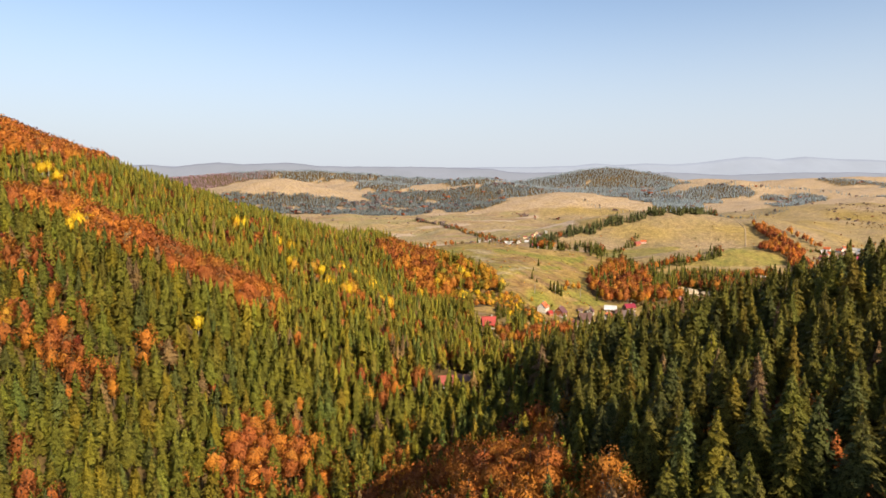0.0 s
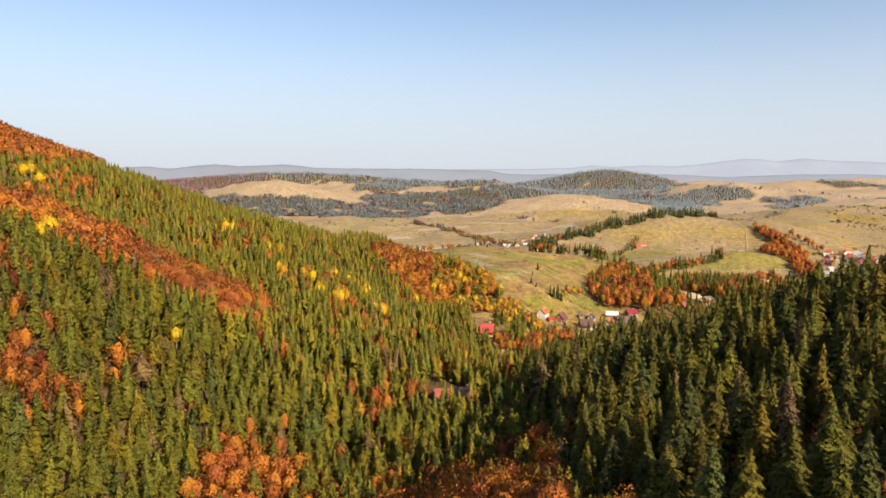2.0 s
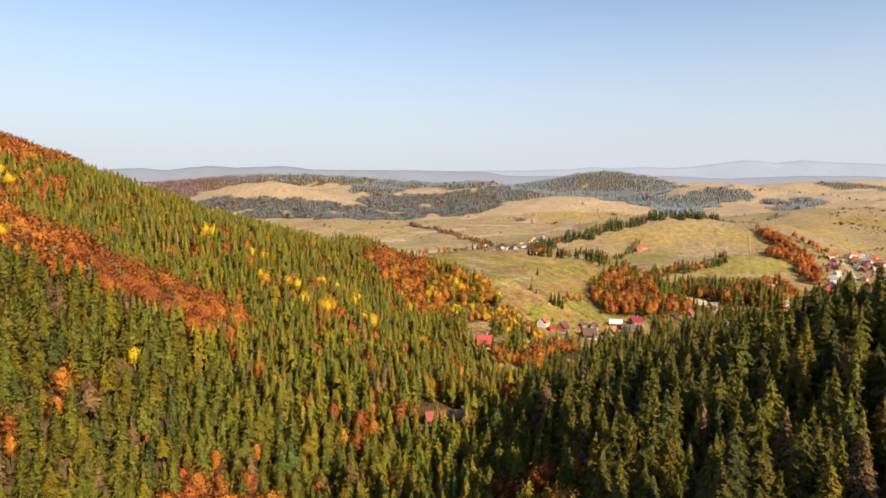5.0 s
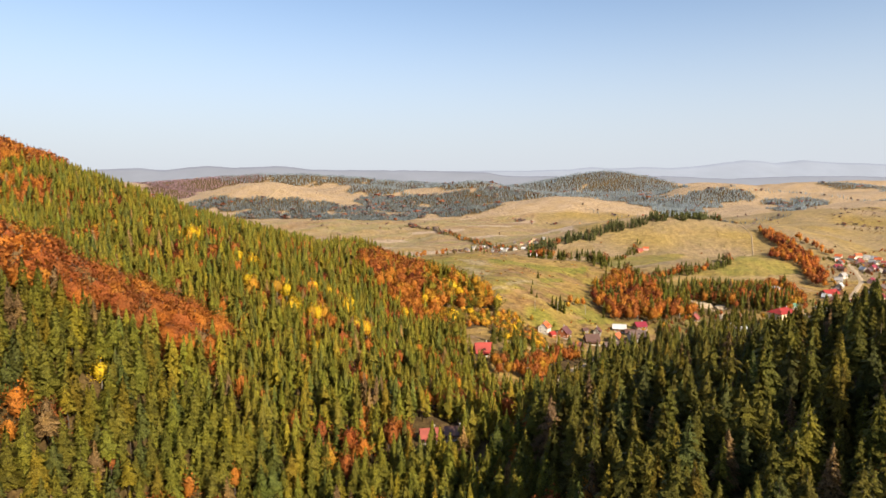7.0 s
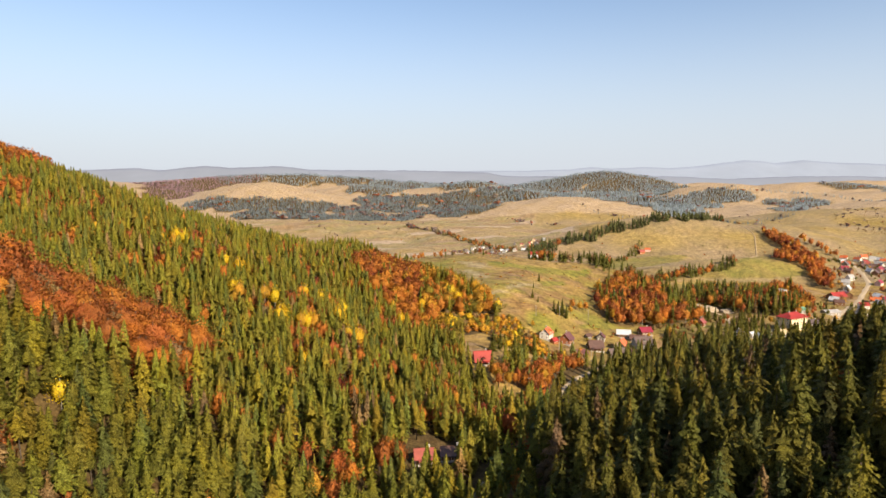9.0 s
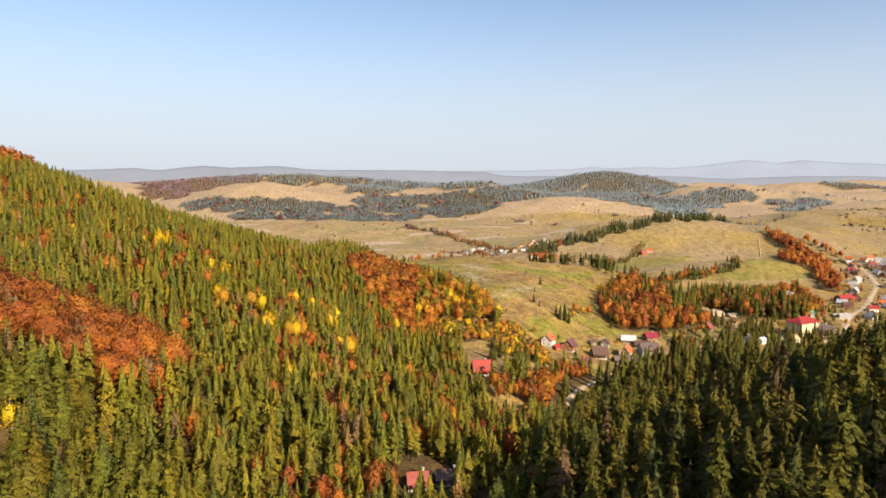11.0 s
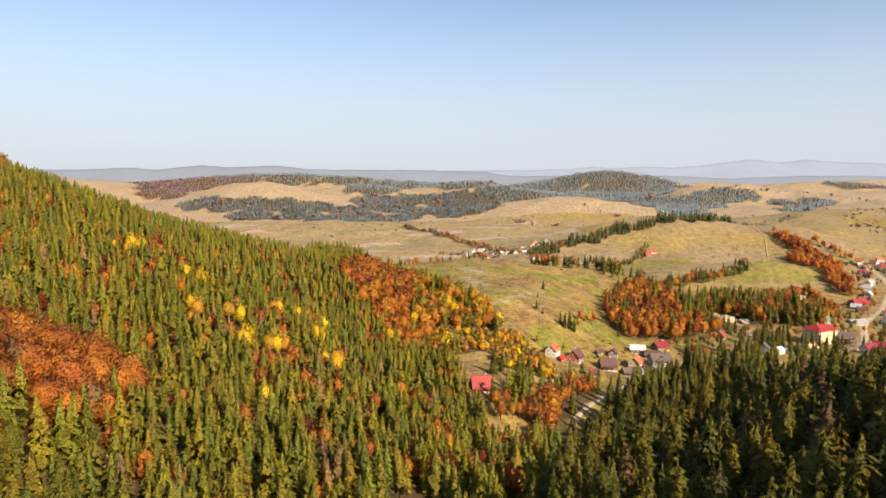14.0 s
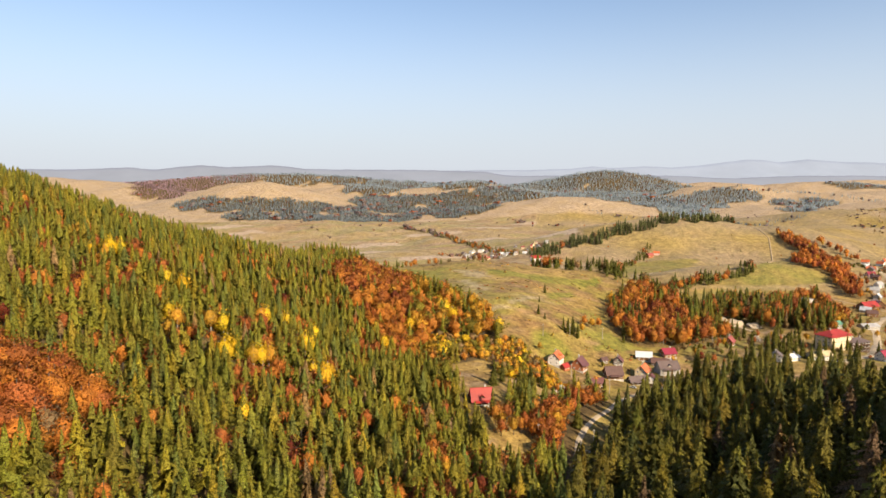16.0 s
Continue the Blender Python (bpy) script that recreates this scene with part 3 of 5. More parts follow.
def spruce_crown(rng, whorls, boughs, sprigs, skin, wide, low):
    """Whorls of drooping boughs, each with hanging sprigs, round a narrow inner body."""
    v, t = [], []
    bend = rng.uniform(0, 6.28)

    def reach(z):
        f = max(0.0, (1 - z) / (1 - low))
        return wide * f ** 0.7 * (0.62 + 0.38 * min(1.0, (z - low) / 0.16 + 0.1)) + 0.004

    def kite(a, r0, z0, r1, z1, half, sag):
        """A bough from r0, z0 out to r1, z1, at its widest past the middle."""
        k, m = len(v), 0.58
        rm, zm = r0 + (r1 - r0) * m, z0 + (z1 - z0) * m + sag
        c, d = math.cos(a), math.sin(a)
        v.append((r0 * c, r0 * d, z0))
        for side in (1, -1):
            h = side * half * rng.uniform(0.75, 1.25)
            v.append((rm * c - h * d, rm * d + h * c, zm - half * rng.uniform(0.1, 0.7)))
        v.append((r1 * c, r1 * d, z1))
        t.extend([(k, k + 1, k + 3), (k, k + 3, k + 2)])

    def spray(a, r0, z0, r1, z1, half):
        """A hanging sprig: one slim triangle."""
        k = len(v)
        c, d = math.cos(a), math.sin(a)
        for side in (1, -1):
            v.append((r0 * c - side * half * d, r0 * d + side * half * c, z0 + rng.uniform(-0.3, 0.3) * half))
        v.extend([(r1 * c, r1 * d, z1)] * 2)
        t.append((k, k + 1, k + 2))

    for w in range(whorls):
        f = (w + 0.2 + 0.6 * rng.random()) / whorls
        z = low + (0.97 - low) * (1 - (1 - f) ** 0.85)
        full = reach(z)
        n = max(3, round(boughs * (0.5 + 0.5 * (1 - z))))
        for k in range(n):
            a = bend + w * 2.39996 + 6.2832 * (k + rng.uniform(-0.28, 0.28)) / n
            r = full * rng.uniform(0.72, 1.22)
            drop = r * rng.uniform(0.3, 0.62)
            half = min(0.42 * r, 0.95 * r * 3.1416 / n) * rng.uniform(0.6, 1.05)
            zz = z + rng.uniform(-0.5, 0.5) * 0.6 / whorls
            kite(a, 0.12 * r, zz + 0.22 * r, r, zz - drop, half, 0.06 * r)
            for _ in range(sprigs):
                g, q = a + rng.uniform(-0.8, 0.8) * half / max(r, 0.01), rng.uniform(0.55, 1.06) * r
                top = zz + 0.2 * r - (drop + 0.2 * r) * q / r
                spray(g, 0.62 * q, top + 0.1 * r, q + 0.1 * r, top - 0.28 * r * rng.uniform(0.5, 1.2) - 0.006, 0.4 * half)
    for _ in range(2):
        kite(rng.uniform(0, 6), -0.012, 0.94, 0.0, 1.0, 0.012, 0)
    k = len(v)
    sides, levels = skin
    for q in range(levels + 1):
        z = low + (0.96 - low) * q / levels
        for s in range(sides):
            a = 6.2832 * (s + 0.5 * (q % 2)) / sides
            r = 0.55 * reach(z) * rng.uniform(0.75, 1.15)
            v.append((r * math.cos(a), r * math.sin(a), z + rng.uniform(-0.3, 0.3) / levels * (q < levels)))
    for q in range(levels):
        for s in range(sides):
            p, n = k + q * sides + s, k + q * sides + (s + 1) % sides
            t += [(p, n, n + sides), (p, n + sides, p + sides)]
    return v, t, k


def leafy_crown(rng, count, size, wide, low, lobes):
    """Rising lobes of small leaf sprays, with gaps between, round a slim inner body."""
    v, t = [], []
    centres = []
    for k in range(lobes):
        a = 6.2832 * k / lobes + rng.uniform(-0.5, 0.5)
        d = wide * rng.uniform(0.38, 0.72)
        top = rng.uniform(0.62, 0.95) - 0.22 * d / wide
        centres.append((d * math.cos(a), d * math.sin(a), top - 0.16, wide * rng.uniform(0.34, 0.55), rng.uniform(0.16, 0.26)))
    centres.append((rng.uniform(-0.1, 0.1) * wide, rng.uniform(-0.1, 0.1) * wide, 0.76, wide * 0.5, 0.24))
    centres.append((0, 0, 0.5, wide * 0.72, max(0.1, 0.42 - low)))
    weight = [r * h for _, _, _, r, h in centres]
    for i in range(count):
        cx, cy, cz, r, h = rng.choices(centres, weight)[0]
        z, a = rng.uniform(-0.75, 1), rng.uniform(0, 6.2832)
        q = math.sqrt(1 - z * z)
        k = rng.uniform(0.55, 1.1)
        n = Vector((q * math.cos(a), q * math.sin(a), z))
        p = Vector((cx + n.x * r * k, cy + n.y * r * k, min(1.02, cz + n.z * h * k)))
        # sprays stand up along the twigs
        out = Vector((p.x, p.y, 0)) / max(wide, 0.01)
        g = (Vector((0, 0, 1)) + out * 0.8 + Vector((rng.uniform(-1, 1), rng.uniform(-1, 1), rng.uniform(-0.4, 0.4))) * 0.6).normalized()
        e = Matrix.Rotation(rng.uniform(0, 6.28), 3, g) @ g.orthogonal().normalized()
        m = g.cross(e)
        w = size * rng.uniform(0.6, 1.3)
        b = len(v)
        for u, s, o in ((0, -1.2, 0), (0.75, 0.1, 0.2), (0, 1.25, 0), (-0.75, -0.05, 0.2)):
            v.append(tuple(p + e * (u * w) + g * (s * w) + m * (o * w)))
        t.extend([(b, b + 1, b + 3), (b + 1, b + 2, b + 3)])
    sprays = len(v)
    rings, sides = (5, 8) if count > 200 else (4, 6) if count > 50 else (3, 5)
    for q in range(rings + 1):
        s = -1 + 2 * q / rings
        for k in range(sides):
            a = 6.2832 * (k + 0.5 * (q % 2)) / sides
            r = wide * 0.56 * math.sqrt(max(0.03, 1 - s * s)) * rng.uniform(0.6, 1.2)
            v.append((r * math.cos(a), r * math.sin(a), 0.52 + s * (0.5 - low) * 0.7 + rng.uniform(-0.03, 0.03)))
    for q in range(rings):
        for k in range(sides):
            p, n = sprays + q * sides + k, sprays + q * sides + (k + 1) % sides
            t += [(p, n, n + sides), (p, n + sides, p + sides)]
    return v, t, sprays


def limbs(rng, wide, low):
    """A tapered trunk with limbs."""
    v, t = tube([(0, 0, -0.03, 0.020), (0.004, 0, 0.3, 0.015), (0, 0.004, 0.85, 0.004)], 5)
    for k in range(5):
        a, z = k * 1.2566 + rng.uniform(-0.4, 0.4), low + 0.1 * rng.random() + 0.03 * k
        b = len(v)
        d = wide * rng.uniform(0.55, 0.8)
        w, s = tube([(0, 0, z, 0.007), (d * 0.5 * math.cos(a), d * 0.5 * math.sin(a), z + 0.12, 0.005), (d * math.cos(a), d * math.sin(a), z + 0.26, 0.002)], 3)
        v += w
        t += [tuple(i + b for i in q) for q in s]
    return v, t


def template(crown, trunk, up=0.5, per=4):
    (cv, ct, sprays), (tv, tt) = crown, trunk
    k = len(cv)
    v = np.array(list(cv) + list(tv))
    t = np.array(ct + [tuple(i + k for i in q) for q in tt])
    m = np.array([0] * len(ct) + [1] * len(tt))
    form = np.concatenate([crown_form(cv, per, up, 0.62 if np.isscalar(up) else 0.34, len(cv), sprays), np.tile((0, 0, 1.0), (len(tv), 1)).reshape(-1, 3)])
    return v, t, m, form


def round_top(mid):
    """How far a round crown's surface looks up, by height."""
    return (mid[:, 2] - 0.5) * 3.0


rng = random.Random(7)
POLE = tube([(0, 0, -0.04, 0.012), (0, 0, 0.9, 0.004)], 3)
SPRUCES = [template(spruce_crown(rng, 15, 8, 1, (4, 3), rng.uniform(0.185, 0.235), 0.45 if k == 9 else rng.uniform(0.03, 0.16)), POLE, 0.45) for k in range(10)]
SPRUCES_MID = [template(spruce_crown(rng, 9, 6, 0, (4, 2), rng.uniform(0.20, 0.25), 0.4 if k == 9 else rng.uniform(0.03, 0.16)), POLE, 0.45) for k in range(10)]
SPRUCES_THIN = [template(spruce_crown(rng, 2, 4, 0, (4, 1), 0.2, 0.04), ([], []), 0.45) for _ in range(6)]
LEAFY = [template(leafy_crown(rng, 200, 0.031, rng.uniform(0.24, 0.31), 0.10, 6), limbs(rng, 0.28, 0.25), round_top) for _ in range(6)]
LEAFY_MID = [template(leafy_crown(rng, 84, 0.05, rng.uniform(0.24, 0.31), 0.10, 5), POLE, round_top) for _ in range(6)]
LEAFY_FAR = [template(leafy_crown(rng, 34, 0.085, 0.36, 0.05, 3), POLE, round_top) for _ in range(4)]
SHRUBS = [template(leafy_crown(rng, 14, 0.2, 0.42, 0.0, 3), POLE, round_top) for _ in range(4)]
BUSHES = [template(leafy_crown(rng, 56, 0.085, 0.42, 0.0, 5), POLE, round_top) for _ in range(4)]


def stand(name, templates, places, mats, label, category):
    """One object of many trees. places: rows of x, y, height, width factor, r, g, b."""
    places = np.asarray(places, float)
    if not len(places):
        return
    r = np.random.RandomState(len(places))
    z = height(places[:, 0], places[:, 1])
    kind = r.randint(0, len(templates), len(places))
    turn = r.uniform(0, 6.283, len(places))
    V, T, M, L, N, base = [], [], [], [], [], 0
    for k, (tv, tt, tm, tn) in enumerate(templates):
        pick = np.where(kind == k)[0]
        if not len(pick):
            continue
        p, c, s = places[pick], np.cos(turn[pick])[:, None], np.sin(turn[pick])[:, None]
        wide = (p[:, 2] * p[:, 3])[:, None]
        lean = r.uniform(-0.03, 0.03, (len(pick), 2)) * p[:, 2:3]
        x = (tv[:, 0] * c - tv[:, 1] * s) * wide + p[:, :1] + tv[:, 2] * lean[:, :1]
        y = (tv[:, 0] * s + tv[:, 1] * c) * wide + p[:, 1:2] + tv[:, 2] * lean[:, 1:]
        w = tv[:, 2] * p[:, 2:3] + z[pick][:, None]
        V.append(np.stack([x, y, w], -1).reshape(-1, 3))
        T.append((tt[None] + (np.arange(len(pick)) * len(tv))[:, None, None] + base).reshape(-1, 3))
        M.append(np.tile(tm, len(pick)))
        L.append(np.repeat(p[:, 4:7], len(tv), 0))
        N.append(np.stack([tn[:, 0] * c - tn[:, 1] * s, tn[:, 0] * s + tn[:, 1] * c, np.broadcast_to(tn[:, 2], (len(pick), len(tv)))], -1).reshape(-1, 3))
        base += len(pick) * len(tv)
    me = array_mesh(name, np.concatenate(V), np.concatenate(T), mats, np.concatenate(M), np.concatenate(L), np.concatenate(N))
    tagged(new(name, me), label, category, kind="stuff")


# ================================================================ where the trees stand
def grid(x0, x1, y0, y1, step, seed):
    r = np.random.RandomState(seed)
    x, y = np.meshgrid(np.arange(x0, x1, step), np.arange(y0, y1, step))
    x = x + (np.arange(x.shape[0]) % 2)[:, None] * step / 2
    return x.ravel() + r.uniform(-0.42, 0.42, x.size) * step, y.ravel() + r.uniform(-0.42, 0.42, x.size) * step, r


ORANGE, RUST, GOLD, YELLOW = (0.54, 0.21, 0.042), (0.41, 0.135, 0.042), (0.56, 0.31, 0.042), (0.72, 0.49, 0.034)
MAROON, TAN, OLIVE, SPRUCE = (0.16, 0.035, 0.018), (0.26, 0.17, 0.085), (0.20, 0.17, 0.03), (0.152, 0.147, 0.026)


def blend(r, colours, weights, n):
    """A random colour a tree, out of the given ones, each a little off."""
    c = np.array(colours)[r.choice(len(colours), n, p=np.array(weights) / sum(weights))]
    return c * r.uniform(0.84, 1.16, (n, 1)) * r.uniform(0.93, 1.07, (n, 3))


def spruce_colours(r, n):
    c = np.array(SPRUCE) * r.uniform(0.75, 1.2, (n, 1)) * r.uniform(0.93, 1.07, (n, 3))
    warm = r.random_sample(n)
    c = np.where((warm < 0.14)[:, None], c * np.array((1.3, 1.12, 0.9)), c)
    c = np.where((warm > 0.88)[:, None], c * np.array((0.72, 0.86, 1.3)), c)
    return np.where((np.abs(warm - 0.5) < 0.012)[:, None], np.array(TAN) * 0.9, c)


BIRCHES = ((-166, 494, 6), (-158, 498, 3), (-116, 474, 4), (-126, 480, 2), (-90, 449, 3), (-75, 428, 6), (-65, 434, 4), (-39, 446, 5), (-71, 505, 2), (-55, 479, 3), (-57, 517, 2), (-107, 439, 2), (-78, 489, 2), (-58, 383, 1),
           (-336, 539, 5), (-322, 531, 4), (-176, 309, 4), (-196, 419, 2), (20, 625, 4), (38, 308, 1), (-112, 280, 1), (17, 617, 3), (25, 608, 3), (-20, 545, 2))


def near_woods():
    x, y, r = grid(-470, 470, 72, 850, 4.7, 21)
    young = inside(x, y, YOUNG_WOOD)
    x1, y1, _ = grid(-440, 30, 300, 850, 4.5, 22)
    close = inside(x1, y1, YOUNG_WOOD)
    x, y = np.concatenate([x[~young], x1[close]]), np.concatenate([y[~young], y1[close]])
    keep = (np.abs(x) < 0.72 * y + 24) & (y > 92) & ~inside(x, y, BEHIND_CREST)
    wood = inside(x, y, LEFT_WOOD) | inside(x, y, RIGHT_WOOD)
    open_ = inside(x, y, MEADOW) | inside(x, y, CLEARING_HOUSE) | inside(x, y, CLEARING_LANE) | inside(x, y, CLEARING_SLOPE) | inside(x, y, GOLD_BUSHES) | inside(x, y, ROADSIDE_BUSHES)
    road = (near_line(x, y, VALLEY_ROAD) < np.where((y > 425) & (y < 500), 9.0, 4.6)) | (near_line(x, y, YARD_LANE) < 5) | (np.hypot(x - 5, y - 330) < 14) | (np.hypot((x - 35) / 13, (y - 461) / 20) < 1)
    thin = np.where(inside(x, y, RIGHT_WOOD), np.where((x < 80) & (y < 215), 0.34, 0.5), 0.97)
    for bx, by, k in BIRCHES:
        road |= np.hypot(x - bx, y - by + 3) < 3 + 0.9 * k
    ok = keep & wood & ~open_ & ~road & (r.random_sample(x.size) < thin)
    beech = inside(x, y, BEECH_STRIP) | inside(x, y, BEECH_TOP) | inside(x, y, MIXED_SPUR)
    ok &= ~beech | (r.random_sample(x.size) < np.where(inside(x, y, BEECH_STRIP), 0.85, 0.66))
    x, y = x[ok], y[ok]
    n = len(x)
    patch = waves(x, y, 70, 31) + 0.6 * waves(x, y, 22, 32)
    p = np.where(patch > 1.0, 0.2, np.where(patch > 0.35, 0.07, 0.012))
    p = np.where((x < 20) & (y > 350) & (x > -250), p * 1.3 + 0.07, p)
    p = np.where(inside(x, y, RIGHT_WOOD), p * 0.25, p)
    p = np.where(inside(x, y, MIXED_SPUR), np.where(x < -8, 0.82, 0.66), p)
    p = np.where(inside(x, y, VALLEY_BEECH), 0.8, p)
    p = np.where(inside(x, y, FRONT_BEECH), 0.3, p)
    p = np.where(inside(x, y, BEECH_TOP), 0.95, p)
    p = np.where(inside(x, y, RED_HOLLOW), 0.8, p)
    p = np.where(inside(x, y, BEECH_STRIP), 0.985, p)
    for cx, cy, size in CLUMPS:
        p = np.where(np.hypot(x - cx, y - cy) < size * 1.05, 0.78, p)
    leafy = r.random_sample(n) < p
    return x, y, leafy, r


def choose_near():
    x, y, leafy, r = near_woods()
    n = len(x)
    edge = inside(x, y, RIGHT_WOOD)
    tall = np.where(edge, 24.0, np.where(inside(x, y, YOUNG_WOOD), 14.0, 16.0)) * r.uniform(0.62, 1.28, n)
    tall = np.where(leafy, r.uniform(11, 16.5, n) * np.where(inside(x, y, BEECH_STRIP) | inside(x, y, BEECH_TOP), 1.2, 1.0), tall)
    young = leafy & inside(x, y, YOUNG_WOOD) & ~inside(x, y, MIXED_SPUR) & ~inside(x, y, BEECH_TOP)
    tall = np.where(young, tall * 0.76, tall)
    tall = np.where(~leafy & (x < 110) & (x > -30) & (y < 240), tall * np.where(x < 40, 0.75, 0.84), tall)
    tall = np.where(inside(x, y, VALLEY_BEECH) | ((x > 60) & (x < 115) & (y > 470) & (y < 545)), tall * 0.74, tall)
    wide = np.where(leafy, r.uniform(0.95, 1.3, n), r.uniform(1.0, 1.45, n))
    wide = np.where(leafy & (inside(x, y, BEECH_STRIP) | inside(x, y, BEECH_TOP) | inside(x, y, FRONT_BEECH) | inside(x, y, VALLEY_BEECH) | inside(x, y, MIXED_SPUR)), wide * 1.42, wide)
    wide = np.where(young, wide * 1.25, wide)
    # right wood darkened in colour for its shade; left slope past y 300 lightened
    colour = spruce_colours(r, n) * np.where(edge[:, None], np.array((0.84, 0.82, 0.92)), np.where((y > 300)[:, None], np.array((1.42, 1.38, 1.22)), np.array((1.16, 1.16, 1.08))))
    for cx, cy, size in DEAD_SPRUCES:
        colour = np.where((np.hypot(x - cx, y - cy) < size)[:, None], np.array(TAN) * r.uniform(0.6, 1.0, (n, 1)), colour)
    strip, top, spur = inside(x, y, BEECH_STRIP), inside(x, y, BEECH_TOP) | inside(x, y, RED_HOLLOW), inside(x, y, MIXED_SPUR)
    colour = np.where(leafy[:, None], blend(r, (ORANGE, RUST, GOLD, MAROON, TAN), (3.6, 4.4, 0.5, 0.4, 0.2), n) * 0.9, colour)
    colour = np.where((leafy & (strip | top))[:, None], blend(r, (ORANGE, RUST, TAN), (5, 4, 0.2), n) * 1.0, colour)
    colour = np.where((leafy & inside(x, y, FRONT_BEECH))[:, None], blend(r, (ORANGE, RUST), (3, 4), n) * 1.0, colour)
    colour = np.where((leafy & spur)[:, None], np.where((x < -8)[:, None], blend(r, (ORANGE, RUST, GOLD, MAROON), (4, 5, 0.5, 0.4), n) * 0.88, blend(r, (ORANGE, GOLD, YELLOW, OLIVE), (4, 3, 0.5, 1.5), n) * 0.9), colour)
    return np.column_stack([x, y, tall, wide, colour]), leafy


WOODS, WOODS_LEAFY = choose_near()

# the trees that the way passes nearest stand singly, the rest as woods
NEAR_SPRUCE = (~WOODS_LEAFY) & (WOODS[:, 1] < 300) & (WOODS[:, 1] > 78)
order = np.where(NEAR_SPRUCE)[0]
order = order[np.argsort(np.hypot(WOODS[order, 0] - 55, WOODS[order, 1] - 135))][:210]
NEAR_SPRUCE = np.zeros(len(WOODS), bool)
NEAR_SPRUCE[order] = True
order = np.where(WOODS_LEAFY)[0]
order = order[np.argsort(np.minimum(np.hypot(WOODS[order, 0] - 8, WOODS[order, 1] - 165), np.hypot(WOODS[order, 0] + 95, WOODS[order, 1] - 325)))][:190]
NEAR_LEAFY = np.zeros(len(WOODS), bool)
NEAR_LEAFY[order] = True

FIRS = ~WOODS_LEAFY & ~NEAR_SPRUCE
NEARER = (WOODS[:, 1] < 300) | ((WOODS[:, 0] > 60) & (WOODS[:, 1] < 440))
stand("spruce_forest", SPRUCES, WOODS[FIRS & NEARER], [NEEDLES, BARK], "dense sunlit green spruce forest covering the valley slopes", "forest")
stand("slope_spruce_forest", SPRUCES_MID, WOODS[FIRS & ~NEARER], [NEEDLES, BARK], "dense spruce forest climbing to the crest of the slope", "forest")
stand("beech_wood", LEAFY, WOODS[WOODS_LEAFY & ~NEAR_LEAFY & (WOODS[:, 1] < 400)], [LEAVES, BARK], "orange and rust autumn beech wood among spruces", "forest")
stand("slope_beech_wood", LEAFY_MID, WOODS[WOODS_LEAFY & ~NEAR_LEAFY & (WOODS[:, 1] >= 400)], [LEAVES, BARK], "orange and gold autumn wood on the upper slope", "forest")


def single_tree(name, crown, trunk, leaves, bark, label, category, group, up=0.5, per=4):
    tree = empty(name, Matrix(), label, category, group)
    for nm, (v, t, *sprays), mat in (("trunk", trunk, bark), ("crown", crown, leaves)):
        ob = new(nm, array_mesh(nm, v, t, [mat], form=crown_form(v, per, up, 0.62 if np.isscalar(up) else 0.34, len(v), sprays[0]) if nm == "crown" else None))
        ob.parent = tree
    return tree


def plant(tree, x, y, tall, wide, colour, turn, sink=0.1):
    m = pose(x, y, ground_z(x, y) - sink, 0, 0, math.degrees(turn)) @ Matrix.Diagonal((tall * wide, tall * wide, tall, 1))
    t = copy_thing(tree, m)
    t.matrix_basis = m
    for ch in t.children:
        ch.color = (*colour, 1)
    return t


def drop_template(tree):
    for o in (*tree.children_recursive, tree):
        bpy.data.objects.remove(o)


def plant_singles():
    g = random.Random(5)
    kinds = [single_tree("spruce_tree", spruce_crown(g, 26, 11, 2, (6, 6), g.uniform(0.175, 0.22), g.uniform(0.03, 0.12)), tube([(0, 0, -0.03, 0.014), (0, 0, 0.5, 0.009), (0, 0, 0.95, 0.002)], 5),
                         NEEDLES_OWN, BARK, "tall green spruce tree with drooping branches on the slope", "spruce tree", "spruces on the slope", 0.45) for _ in range(5)]
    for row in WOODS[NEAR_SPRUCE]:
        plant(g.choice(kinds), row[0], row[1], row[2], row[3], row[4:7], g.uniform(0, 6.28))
    for k in kinds:
        drop_template(k)
    kinds = [single_tree("beech_tree", leafy_crown(g, 760, 0.0175, g.uniform(0.26, 0.32), 0.1, 9), limbs(g, 0.28, 0.22), LEAVES_OWN, BARK,
                         "autumn beech tree with orange and rust leaves", "beech tree", "autumn beeches", round_top) for _ in range(5)]
    for row in WOODS[NEAR_LEAFY]:
        plant(g.choice(kinds), row[0], row[1], row[2], row[3], row[4:7], g.uniform(0, 6.28))
    for k in kinds:
        drop_template(k)
    birch = [single_tree("birch_tree", leafy_crown(g, 300, 0.027, 0.30, 0.12, 6), limbs(g, 0.2, 0.25), LEAVES_OWN, BARK_PALE,
                         "bright yellow autumn birch tree among spruces", "birch tree", "yellow birches", round_top) for _ in range(3)]
    for x, y, k in BIRCHES:
        for _ in range(max(1, round(0.75 * k))):
            plant(g.choice(birch), x + g.uniform(-1, 1) * (1 + k), y + g.uniform(-1, 1) * (1 + k), g.uniform(12, 16), g.uniform(1.0, 1.3), blend(np.random, (YELLOW, GOLD), (4, 1), 1)[0], g.uniform(0, 6.28))
    for k in birch:
        drop_template(k)


np.random.seed(4)
plant_singles()


